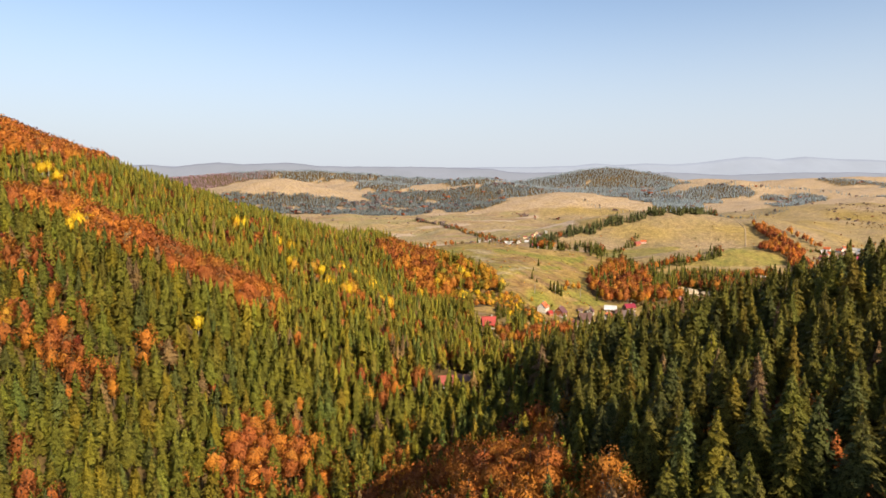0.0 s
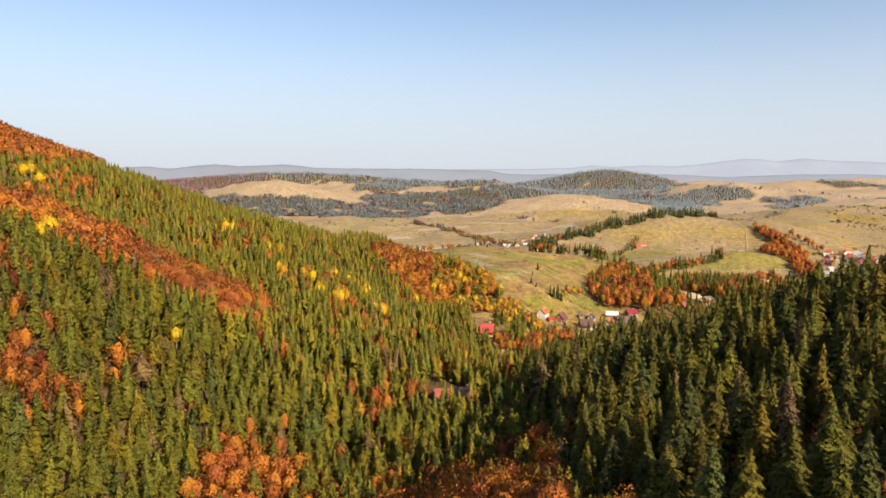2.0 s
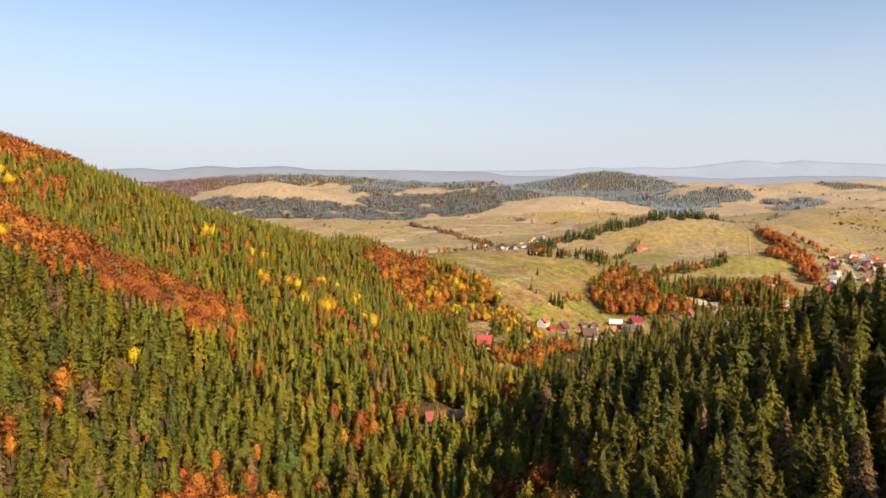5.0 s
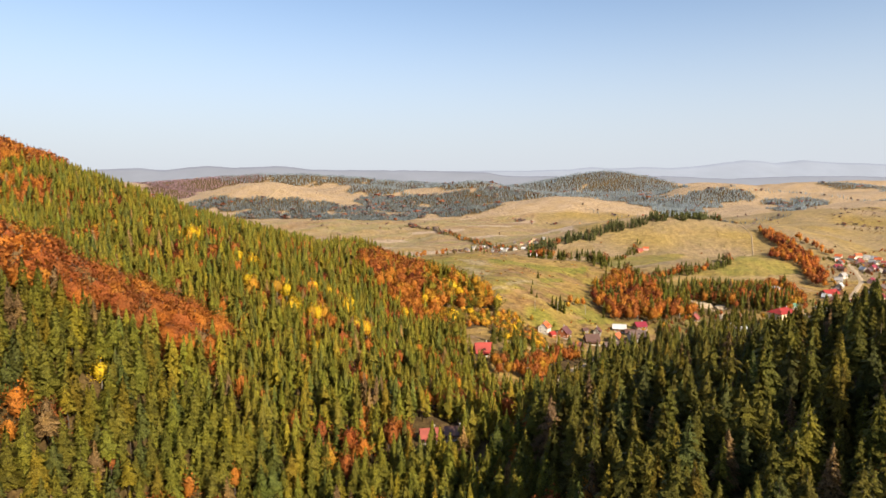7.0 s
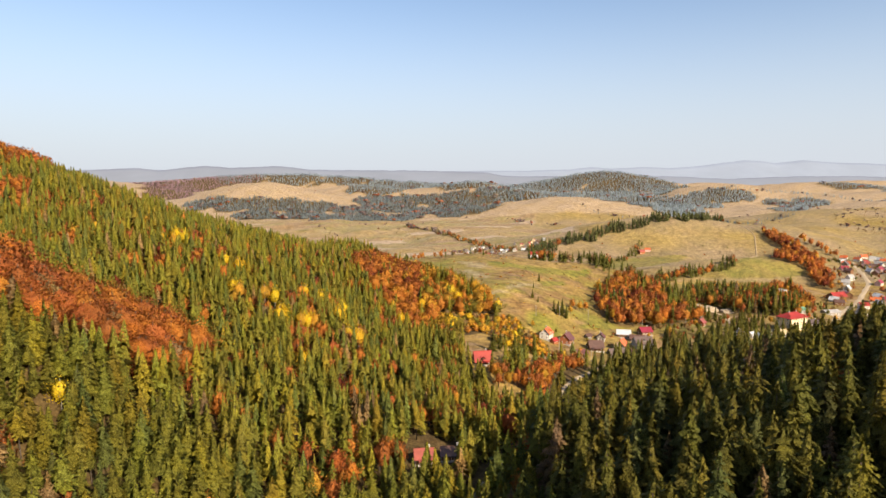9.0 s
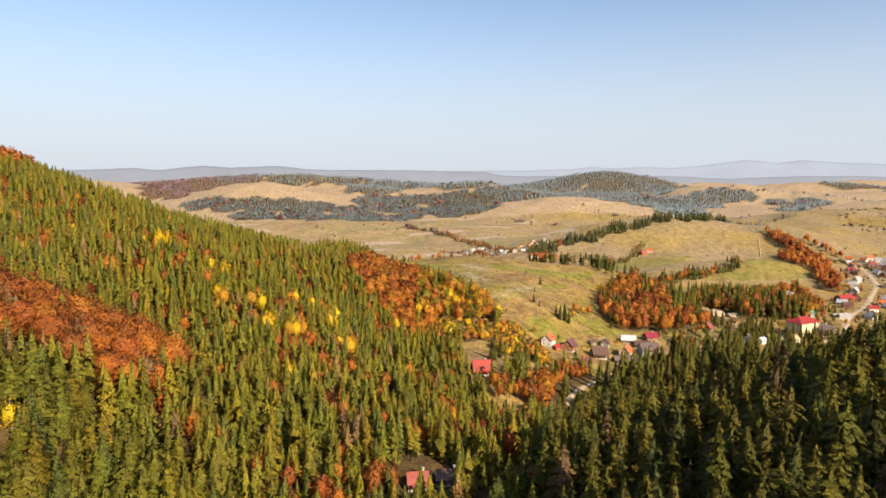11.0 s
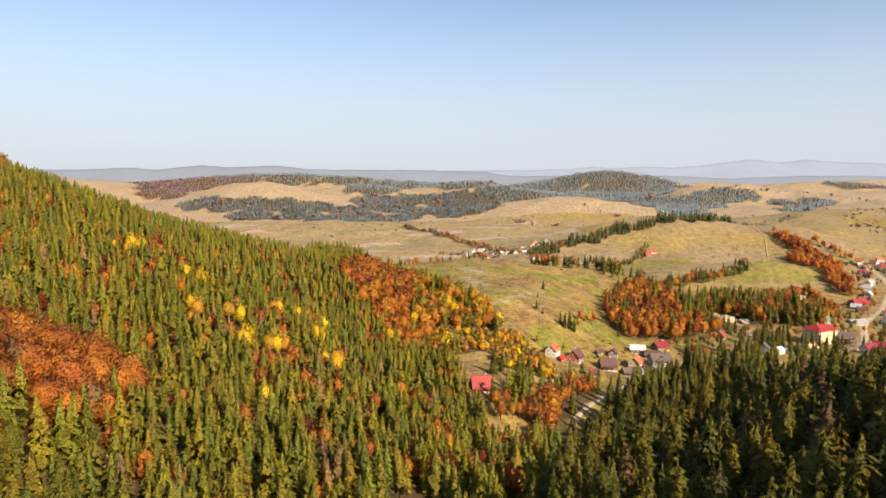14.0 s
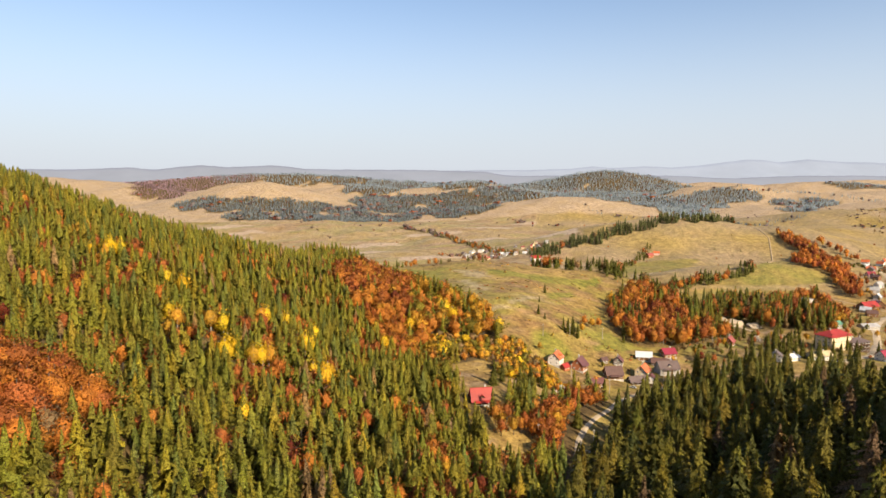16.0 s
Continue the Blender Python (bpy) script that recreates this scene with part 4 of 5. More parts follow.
# ================================================================ woods further off
def hill_woods():
    x, y, r = grid(140, 540, 630, 1010, 6.6, 41)
    ok = inside(x, y, HILL_BEECH) & (near_line(x, y, [(474, 932), (420, 842)]) > 17) & (np.hypot((x - 300) * 0.9, (y - 742) * 0.62) > 26)
    x, y = x[ok], y[ok]
    leafy = r.random_sample(len(x)) < np.where(x < 250, 0.82, np.where(x < 390, 0.36, 0.8))
    c = np.where(leafy[:, None], blend(r, (ORANGE, RUST, GOLD, MAROON, OLIVE), (4, 4, 0.6, 0.7, 0.3), len(x)) * 0.84, spruce_colours(r, len(x)) * 0.9)
    rows = np.column_stack([x, y, np.where(leafy, r.uniform(10, 19, len(x)), r.uniform(13, 24, len(x))), r.uniform(0.95, 1.4, len(x)) * np.where(leafy, 1.08, 1.0), c])
    stand("hillside_beech_wood", LEAFY_MID, rows[leafy], [LEAVES, BARK], "orange beech wood on the hillside above the village", "forest")
    stand("hillside_spruces", SPRUCES_MID, rows[~leafy], [NEEDLES, BARK], "dark spruces among the beeches of the hillside", "forest")
    x, y, r = grid(520, 880, 960, 1510, 8, 43)
    ok = inside(x, y, RED_SPUR) | (inside(x, y, RED_SPUR_EAST) & (r.random_sample(x.size) < 0.6))
    x, y = x[ok], y[ok]
    c = blend(r, (RUST, ORANGE, MAROON, GOLD), (5, 2.5, 1, 0.3), len(x))
    stand("red_beech_spur", LEAFY_FAR, np.column_stack([x, y, r.uniform(11, 17, len(x)), r.uniform(1.0, 1.35, len(x)), c]), [LEAVES, BARK], "rust-red beech wood on a spur above the village", "forest")


hill_woods()


def bush_belt():
    x, y, r = grid(-10, 100, 520, 600, 3.3, 45)
    ok = (inside(x, y, GOLD_BUSHES) | inside(x, y, ROADSIDE_BUSHES)) & (r.random_sample(x.size) < 0.8)
    x, y = x[ok], y[ok]
    c = blend(r, (GOLD, OLIVE, ORANGE, YELLOW, TAN), (3, 3, 1, 0.5, 1.5), len(x))
    stand("golden_bushes", BUSHES, np.column_stack([x, y, r.uniform(3.5, 7.5, len(x)), r.uniform(1.0, 1.5, len(x)), c * 1.1]), [LEAVES, BARK], "golden autumn bushes and young trees above the houses", "bush")
    x, y, r = grid(30, 110, 430, 520, 5.2, 50)
    ok = inside(x, y, LANE_BEECHES) & (near_line(x, y, VALLEY_ROAD) > 7) & (np.hypot(x - 42, y - 492) > 14)
    x, y = x[ok], y[ok]
    c = blend(r, (ORANGE, RUST, GOLD), (4, 3, 0.8), len(x)) * 0.92
    stand("lane_beeches", LEAFY, np.column_stack([x, y, r.uniform(8, 12.5, len(x)), r.uniform(1.15, 1.5, len(x)), c]), [LEAVES, BARK], "row of orange beeches beside the lane", "tree")
    x, y, r = grid(-40, 330, 460, 900, 2.7, 46)
    ok = (inside(x, y, MEADOW) | inside(x, y, CLEARING_HOUSE) | inside(x, y, [(230, 640), (270, 690), (330, 720), (300, 640)])) & (waves(x, y, 26, 47) + 0.4 * waves(x, y, 9, 49) > 0.95) & (r.random_sample(x.size) < 0.6) & (near_line(x, y, VALLEY_ROAD) > 8)
    x, y = x[ok], y[ok]
    c = blend(r, (TAN, OLIVE, RUST, GOLD), (5, 1, 1, 1.6), len(x)) * 1.15
    stand("meadow_scrub", SHRUBS, np.column_stack([x, y, r.uniform(0.5, 1.3, len(x)) * r.uniform(0.6, 1.7, len(x)), r.uniform(1.2, 2.2, len(x)), c]), [LEAVES, BARK], "low brown scrub on the meadow slope", "bush")
    x, y, r = grid(210, 820, 560, 1260, 11, 48)
    ok = inside(x, y, YARDS) & (r.random_sample(x.size) < np.where(x < 420, 0.8, 0.55)) & (near_line(x, y, VILLAGE_ROAD) > 7)
    x, y = x[ok], y[ok]
    c = blend(r, (OLIVE, TAN, GOLD, RUST, SPRUCE), (2, 3, 1, 2, 4), len(x)) * 0.75
    stand("village_trees", LEAFY_FAR, np.column_stack([x, y, r.uniform(4, 10, len(x)), r.uniform(0.8, 1.3, len(x)), c]), [LEAVES, BARK], "garden trees and bushes between the village houses", "tree")


bush_belt()


def far_woods():
    firs, leafy, near_firs, near_leafy = [], [], [], []

    def add(x, y, g, tall, tint, red, wide=(1.5, 2.1)):
        """Shares trees out by distance and kind."""
        autumn = g.random_sample(len(x)) < red
        # far tints paint haze into the leaf colour; autumn trees past 1750 turn bluer too
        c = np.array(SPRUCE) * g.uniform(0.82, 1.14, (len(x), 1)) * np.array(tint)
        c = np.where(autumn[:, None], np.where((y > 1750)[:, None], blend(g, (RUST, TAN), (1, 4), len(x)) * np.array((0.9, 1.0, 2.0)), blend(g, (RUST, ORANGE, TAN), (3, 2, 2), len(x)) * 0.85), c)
        rows = np.column_stack([x, y, g.uniform(*tall, len(x)), g.uniform(*wide, len(x)), c])
        near = y < 1750
        for group, pick in ((firs, ~near & ~autumn), (leafy, ~near & autumn), (near_firs, near & ~autumn), (near_leafy, near & autumn)):
            group.append(rows[pick])

    for k, (places, size, step, chance, tall, tint, red) in enumerate(FAR_WOODS):
        xs, ys = [p[0] for p in places], [p[1] for p in places]
        x, y, g = grid(min(xs) - size, max(xs) + size, min(ys) - size, max(ys) + size, step, 60 + k)
        ok = in_wood(x, y, places, size) & (g.random_sample(x.size) < chance)
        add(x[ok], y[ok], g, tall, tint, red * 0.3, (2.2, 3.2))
    for k, (line, width, step, chance, tall, tint, red) in enumerate(TREE_LINES):
        xs, ys = [p[0] for p in line], [p[1] for p in line]
        x, y, g = grid(min(xs) - width, max(xs) + width, min(ys) - width, max(ys) + width, step, 90 + k)
        ok = (near_line(x, y, line) < width * (0.7 + 0.5 * waves(x, y, 70, k))) & (g.random_sample(x.size) < chance)
        add(x[ok], y[ok], g, tall, tint, red, (1.0, 1.5))
    # single trees and bushes strewn over the fields
    x, y, g = grid(-900, 1900, 1150, 3000, 46, 120)
    ok = (g.random_sample(x.size) < 0.3) & (waves(x, y, 260, 121) > -0.1)
    add(x[ok], y[ok], g, (2, 6), (1.1, 1.0, 1.5), 0.6, (1.2, 2))
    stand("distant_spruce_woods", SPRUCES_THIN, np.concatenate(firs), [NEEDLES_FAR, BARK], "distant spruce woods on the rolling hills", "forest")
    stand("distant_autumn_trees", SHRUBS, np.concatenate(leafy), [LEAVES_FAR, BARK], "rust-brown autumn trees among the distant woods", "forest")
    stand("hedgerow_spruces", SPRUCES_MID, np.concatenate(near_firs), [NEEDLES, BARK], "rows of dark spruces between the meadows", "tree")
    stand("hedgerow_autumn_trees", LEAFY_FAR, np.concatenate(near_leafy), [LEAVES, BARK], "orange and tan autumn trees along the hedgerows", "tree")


far_woods()


# ================================================================ far ridges, standing as a backdrop
def ridge(name, y, x0, x1, low, crest, seed, rough, colour, glow, label):
    """A long hill ridge whose haze is painted as a glow: crest is a list of (x, z) along it."""
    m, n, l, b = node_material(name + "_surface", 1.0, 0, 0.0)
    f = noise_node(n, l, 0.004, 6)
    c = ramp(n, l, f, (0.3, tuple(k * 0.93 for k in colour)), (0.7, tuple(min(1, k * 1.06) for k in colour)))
    # near-black base; the haze colour comes from emission
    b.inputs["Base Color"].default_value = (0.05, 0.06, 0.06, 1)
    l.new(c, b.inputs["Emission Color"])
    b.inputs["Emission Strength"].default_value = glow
    xs = np.linspace(x0, x1, 260)
    top = np.interp(xs, [p[0] for p in crest], [p[1] for p in crest]) + rough * (waves(xs, 0 * xs, 420, seed) + 0.35 * waves(xs, 0 * xs, 90, seed + 1))
    rows = []
    for s in np.linspace(0, 1, 9):
        rows.append(np.stack([xs, y - 420 * (1 - s) + 30 * waves(xs, 0 * xs + s * 300, 300, seed + 2) * (1 - s), low + (top - low) * (s ** 0.8)], -1))
    rows.append(np.stack([xs, 0 * xs + y + 60, low + 0 * xs], -1))
    v = np.stack(rows)
    a, k = v.shape[:2]
    i = np.arange(a * k).reshape(a, k)
    q = np.stack([i[:-1, :-1], i[:-1, 1:], i[1:, 1:], i[1:, :-1]], -1).reshape(-1, 4)
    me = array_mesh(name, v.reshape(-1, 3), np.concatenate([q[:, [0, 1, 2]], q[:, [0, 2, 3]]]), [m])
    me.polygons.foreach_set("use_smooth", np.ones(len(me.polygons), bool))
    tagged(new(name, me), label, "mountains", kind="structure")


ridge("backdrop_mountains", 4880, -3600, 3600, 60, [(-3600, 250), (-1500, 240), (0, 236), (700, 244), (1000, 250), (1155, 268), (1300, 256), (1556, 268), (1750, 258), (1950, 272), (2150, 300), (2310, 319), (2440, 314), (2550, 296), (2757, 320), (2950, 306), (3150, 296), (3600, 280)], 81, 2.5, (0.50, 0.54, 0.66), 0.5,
      "mountains along the horizon with pale blue haze painted on")
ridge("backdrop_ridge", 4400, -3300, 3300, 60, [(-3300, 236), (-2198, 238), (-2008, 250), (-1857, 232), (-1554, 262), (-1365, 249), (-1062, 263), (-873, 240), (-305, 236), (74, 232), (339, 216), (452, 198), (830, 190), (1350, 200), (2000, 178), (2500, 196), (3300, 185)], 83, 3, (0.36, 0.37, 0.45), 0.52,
      "wooded ridge in the distance with blue-grey haze painted on")


# ================================================================ surfaces of buildings and roads
GRAVEL = grain("gravel", (0.41, 0.33, 0.23), 1.2, 0.3, 0.95)
DIRT = grain("dirt", (0.33, 0.25, 0.15), 1.0, 0.3, 0.95)
PLASTER = {k: grain("plaster_" + k, c, 1.5, 0.12, 0.9) for k, c in (("white", (0.66, 0.63, 0.57)), ("cream", (0.72, 0.58, 0.36)), ("grey", (0.36, 0.34, 0.31)), ("pink", (0.62, 0.42, 0.36)))}
TIMBER = {k: grain("timber_" + k, c, 3, 0.3, 0.75) for k, c in (("brown", (0.20, 0.10, 0.05)), ("red", (0.34, 0.12, 0.05)), ("dark", (0.09, 0.055, 0.035)), ("grey", (0.24, 0.21, 0.18)))}
ROOFING = {k: grain("roofing_" + k, c, 1.6, 0.16, 0.45, 0.0, 0.5) for k, c in (
    ("red", (0.31, 0.030, 0.020)), ("orange", (0.52, 0.13, 0.04)), ("brown", (0.11, 0.058, 0.045)), ("plum", (0.13, 0.050, 0.045)), ("slate", (0.125, 0.088, 0.078)), ("white", (0.50, 0.52, 0.54)),
    ("magenta", (0.25, 0.020, 0.040)), ("beige", (0.52, 0.42, 0.24)), ("grey", (0.36, 0.35, 0.34)), ("green", (0.10, 0.24, 0.16)), ("blue", (0.20, 0.33, 0.55)), ("rust", (0.29, 0.07, 0.05)))}
TRIM = grain("white_trim", (0.78, 0.76, 0.72), 3, 0.08, 0.6)
CONCRETE = grain("concrete", (0.45, 0.43, 0.39), 2, 0.2, 0.9)
DARK_METAL = grain("dark_metal", (0.05, 0.05, 0.055), 6, 0.2, 0.4, 0.7)
RUBBER = grain("rubber", (0.02, 0.02, 0.02), 8, 0.2, 0.9)
GLASS = node_material("window_glass", 0.08, 0, 0.6)[0]
GLASS.node_tree.nodes["Principled BSDF"].inputs["Base Color"].default_value = (0.025, 0.03, 0.036, 1)


def box(bm, x, y, z, sx, sy, sz, turn=0.0):
    """A box standing on z, centred at x, y."""
    m = Matrix.Translation((x, y, z + sz / 2)) @ Matrix.Rotation(turn, 4, "Z") @ Matrix.Diagonal((sx, sy, sz, 1))
    return bmesh.ops.create_cube(bm, size=1, matrix=m)["verts"]


def prism(bm, profile, x0, x1):
    """A solid whose outline in y, z runs from x0 to x1."""
    a = [bm.verts.new((x0, y, z)) for y, z in profile]
    b = [bm.verts.new((x1, y, z)) for y, z in profile]
    bm.faces.new(a[::-1])
    bm.faces.new(b)
    for i in range(len(profile)):
        j = (i + 1) % len(profile)
        bm.faces.new((a[i], a[j], b[j], b[i]))
    bmesh.ops.recalc_face_normals(bm, faces=bm.faces)


def opening(parent, name, x, y, z, w, h, side, frame_mat=None):
    """A window or door set on a wall: its frame and its pane. side: 'x+', 'x-', 'y+' or 'y-'."""
    frame_mat = frame_mat or TRIM
    turn = {"y-": 0, "x+": 1.5708, "y+": 3.1416, "x-": -1.5708}[side]
    place = Matrix.Translation((x, y, z)) @ Matrix.Rotation(turn, 4, "Z")
    bm = bmesh.new()
    for bx, bz, sx, sz in ((-w / 2, 0, 0.12, h), (w / 2, 0, 0.12, h), (0, 0, w, 0.12), (0, h - 0.12, w, 0.12)):
        box(bm, bx, -0.03, bz, sx, 0.14, sz)
    if name == "window":
        box(bm, 0, -0.02, 0, 0.06, 0.1, h)
    bm.transform(place)
    ob = part(name, bm, frame_mat, parent)
    bm = bmesh.new()
    box(bm, 0, 0.0, 0.1, w - 0.1, 0.05, h - 0.2)
    bm.transform(place)
    part("pane" if name == "window" else "door_leaf", bm, GLASS if name == "window" else TIMBER["brown"], ob)
    return ob


def gable_roof(bm, l, w, z, rise, over, thick):
    """Two sloping slabs and a ridge cap; the ridge runs along x."""
    hw = w / 2 + over
    drop = rise * over / (w / 2)
    x0, x1 = -l / 2 - over, l / 2 + over
    for s in (-1, 1):
        prism(bm, [(0, z + rise), (s * hw, z - drop), (s * hw, z - drop + thick), (0, z + rise + thick)], x0, x1)
    prism(bm, [(-0.25, z + rise + thick - 0.06), (0.25, z + rise + thick - 0.06), (0, z + rise + thick + 0.1)], x0, x1)


def house(x, y, turn, l, w, walls, rise, wall_mat, roof_mat, label, name="house", category="house", storeys=1, chimney=True, porch=None, dormer=False, gable_mat=None, near=True, sink=0.6):
    """A gabled house; its ridge runs along its own x."""
    h = empty(name, pose(x, y, ground_z(x, y), 0, 0, turn), label, category)
    bm = bmesh.new()
    prism(bm, [(-w / 2, -sink - 2), (w / 2, -sink - 2), (w / 2, walls), (-w / 2, walls)], -l / 2, l / 2)
    wall = part("wall", bm, wall_mat, h)
    bm = bmesh.new()
    prism(bm, [(-w / 2 + 0.02, walls), (w / 2 - 0.02, walls), (0, walls + rise - 0.02)], -l / 2 + 0.02, l / 2 - 0.02)
    part("gable", bm, gable_mat or wall_mat, h)
    bm = bmesh.new()
    gable_roof(bm, l, w, walls, rise, 0.6, 0.16)
    roof = part("roof", bm, roof_mat, h)
    if near:
        bm = bmesh.new()
        box(bm, 0, 0, -sink - 2, l + 0.3, w + 0.3, sink + 2.35)
        part("plinth", bm, CONCRETE, h)
        for s in range(storeys):
            z = 1.0 + s * 2.7
            n = max(2, int(l // 3))
            for k in range(n):
                px = (k + 0.5) * l / n - l / 2
                for side, py in (("y-", -w / 2), ("y+", w / 2)):
                    if s == 0 and side == "y-" and k == n // 2:
                        opening(h, "door", px, py, 0.36, 1.0, 2.05, side)
                    else:
                        opening(h, "window", px, py, z, 1.1, 1.3, side)
            for side, px in (("x-", -l / 2), ("x+", l / 2)):
                for py in (-w / 4, w / 4):
                    opening(h, "window", px, py, z, 1.1, 1.3, side)
        for side, px in (("x-", -l / 2), ("x+", l / 2)):
            opening(h, "window", px, 0, walls + rise * 0.22, 0.9, min(1.2, rise * 0.4), side)
        bm = bmesh.new()
        for s in (-1, 1):
            box(bm, 0, s * (w / 2 + 0.6), walls - rise * 0.6 / (w / 2) - 0.06, l + 1.2, 0.14, 0.12)
        part("gutter", bm, DARK_METAL, h)
    else:
        for px in (-l / 4, l / 4):
            for side, py in (("y-", -w / 2), ("y+", w / 2)):
                opening(h, "window", px, py, 1.0, 1.2, 1.3, side)
    if chimney:
        bm = bmesh.new()
        box(bm, l * 0.22, w * 0.12, walls + rise * 0.5, 0.7, 0.7, rise * 0.5 + 1.0)
        box(bm, l * 0.22, w * 0.12, walls + rise + 1.0, 0.9, 0.9, 0.15)
        part("chimney", bm, CONCRETE, roof)
    if porch:
        bm = bmesh.new()
        prism(bm, [(-w / 2 - porch - 0.3, walls - 0.75), (-w / 2 + 0.1, walls - 0.05), (-w / 2 + 0.1, walls + 0.08), (-w / 2 - porch - 0.3, walls - 0.62)], -l * 0.36, l * 0.36)
        part("porch_roof", bm, roof_mat, h)
        for k in (-1, 0, 1):
            bm = bmesh.new()
            box(bm, k * l * 0.33, -w / 2 - porch, -sink, 0.18, 0.18, walls - 0.7 + sink)
            part("post", bm, TIMBER["brown"], h)
    if dormer:
        bm = bmesh.new()
        prism(bm, [(-1.1, walls + 0.3), (1.1, walls + 0.3), (1.1, walls + 1.5), (0, walls + 2.5), (-1.1, walls + 1.5)], 0, w * 0.42)
        bm.transform(Matrix.Rotation(-1.5708, 4, "Z"))
        d = part("dormer", bm, wall_mat, roof)
        bm = bmesh.new()
        for s in (-1, 1):
            prism(bm, [(0, walls + 2.55), (s * 1.5, walls + 1.3), (s * 1.5, walls + 1.42), (0, walls + 2.68)], -0.1, w * 0.5)
        bm.transform(Matrix.Rotation(-1.5708, 4, "Z"))
        part("dormer_roof", bm, roof_mat, roof)
    return h


def hip_roof(bm, l, w, z, rise, over):
    a, b = l / 2 + over, w / 2 + over
    r = max(0.2, l / 2 - w / 2)
    base = [bm.verts.new(p) for p in ((-a, -b, z), (a, -b, z), (a, b, z), (-a, b, z))]
    low = [bm.verts.new((v.co.x, v.co.y, z - 0.2)) for v in base]
    t0, t1 = bm.verts.new((-r, 0, z + rise)), bm.verts.new((r, 0, z + rise))
    for f in ((base[0], base[1], t1, t0), (base[1], base[2], t1), (base[2], base[3], t0, t1), (base[3], base[0], t0), tuple(low[::-1])):
        bm.faces.new(f)
    for i in range(4):
        j = (i + 1) % 4
        bm.faces.new((low[i], low[j], base[j], base[i]))
    bmesh.ops.recalc_face_normals(bm, faces=bm.faces)


def block(x, y, turn, l, w, tall, storeys, wall_mat, roof_mat, rise, label, name, category, balconies=False, bays=4):
    """A building of several storeys with rows of windows, and a hipped or a flat roof."""
    h = empty(name, pose(x, y, ground_z(x, y), 0, 0, turn), label, category)
    bm = bmesh.new()
    box(bm, 0, 0, -3, l, w, tall + 3)
    part("wall", bm, wall_mat, h)
    bm = bmesh.new()
    if rise:
        hip_roof(bm, l, w, tall, rise, 1.0)
    else:
        for bx, by, sx, sy in ((0, -w / 2, l + 0.3, 0.3), (0, w / 2, l + 0.3, 0.3), (-l / 2, 0, 0.3, w - 0.3), (l / 2, 0, 0.3, w - 0.3)):
            box(bm, bx, by, tall - 0.1, sx, sy, 0.8)
        box(bm, 0, 0, tall, l - 0.4, w - 0.4, 0.15)
    roof = part("roof", bm, roof_mat, h)
    if rise:
        for k in (-1, 1):
            bm = bmesh.new()
            box(bm, k * l * 0.2, 0, tall + rise * 0.6, 0.8, 0.8, rise * 0.4 + 1.2)
            part("chimney", bm, CONCRETE, roof)
    step = tall / storeys
    for s in range(storeys):
        for k in range(bays):
            px = (k + 0.5) * l / bays - l / 2
            for side, py in (("y-", -w / 2), ("y+", w / 2)):
                opening(h, "window", px, py, s * step + 0.9, 1.3, 1.5, side)
        for side, px in (("x-", -l / 2), ("x+", l / 2)):
            for py in (-w / 3, 0, w / 3):
                opening(h, "window", px, py, s * step + 0.9, 1.2, 1.5, side)
        if balconies and s:
            bm = bmesh.new()
            box(bm, 0, -w / 2 - 0.7, s * step - 0.1, l * 0.9, 1.4, 0.16)
            bal = part("balcony", bm, TIMBER["dark"], h)
            bm = bmesh.new()
            box(bm, 0, -w / 2 - 1.36, s * step + 1.0, l * 0.9, 0.08, 0.08)
            for k in range(int(l * 0.9 / 0.6) + 1):
                box(bm, -l * 0.45 + k * 0.6, -w / 2 - 1.36, s * step + 0.06, 0.06, 0.06, 0.95)
            part("railing", bm, TIMBER["brown"], bal)
    return h


def ribbon(name, line, width, material, label, lift=0.25, ragged=0.25, seed=1):
    """A road draped over the ground along a line of the plan."""
    p = []
    for (x0, y0), (x1, y1) in zip(line[:-1], line[1:]):
        n = max(2, int(math.hypot(x1 - x0, y1 - y0) / 3))
        p += [(x0 + (x1 - x0) * k / n, y0 + (y1 - y0) * k / n) for k in range(n)]
    p.append(line[-1])
    p = np.array(p, float)
    for _ in range(6):
        p[1:-1] = (p[:-2] + 2 * p[1:-1] + p[2:]) / 4
    d = np.gradient(p, axis=0)
    d /= np.linalg.norm(d, axis=1)[:, None]
    r = np.random.RandomState(seed)
    v = []
    for k in range(len(p)):
        for s in (-1, -0.4, 0.4, 1):
            o = s * width / 2 * (1 + r.uniform(-ragged, ragged) * (abs(s) == 1))
            q = p[k] + o * np.array((-d[k, 1], d[k, 0]))
            v.append((q[0], q[1], ground_z(*q) + (lift if abs(s) < 1 else -0.3)))
    t = []
    for k in range(len(p) - 1):
        for s in range(3):
            a = 4 * k + s
            t += [(a, a + 4, a + 1), (a + 1, a + 4, a + 5)]
    me = array_mesh(name, v, t, [material])
    tagged(new(name, me), label, "road", kind="structure")


# ================================================================ roads and tracks
ribbon("road_valley", VALLEY_ROAD, 4.0, GRAVEL, "pale gravel road winding through the valley", seed=2)
ribbon("road_yard", YARD_LANE, 4.0, GRAVEL, "short gravel lane off the valley road", seed=3)
ribbon("road_village", VILLAGE_ROAD, 8.5, GRAVEL, "pale road through the village", 0.4, seed=4)
ribbon("road_pit", PIT_ROAD, 5.0, GRAVEL, "gravel road to a quarry yard", 0.4, seed=5)
ribbon("track_hill", HILL_TRACK, 3.2, DIRT, "dirt track climbing the grassy hill", 0.9, seed=6)
ribbon("track_field", FIELD_ROAD, 4.5, DIRT, "dirt road across the fields", 0.9, seed=7)
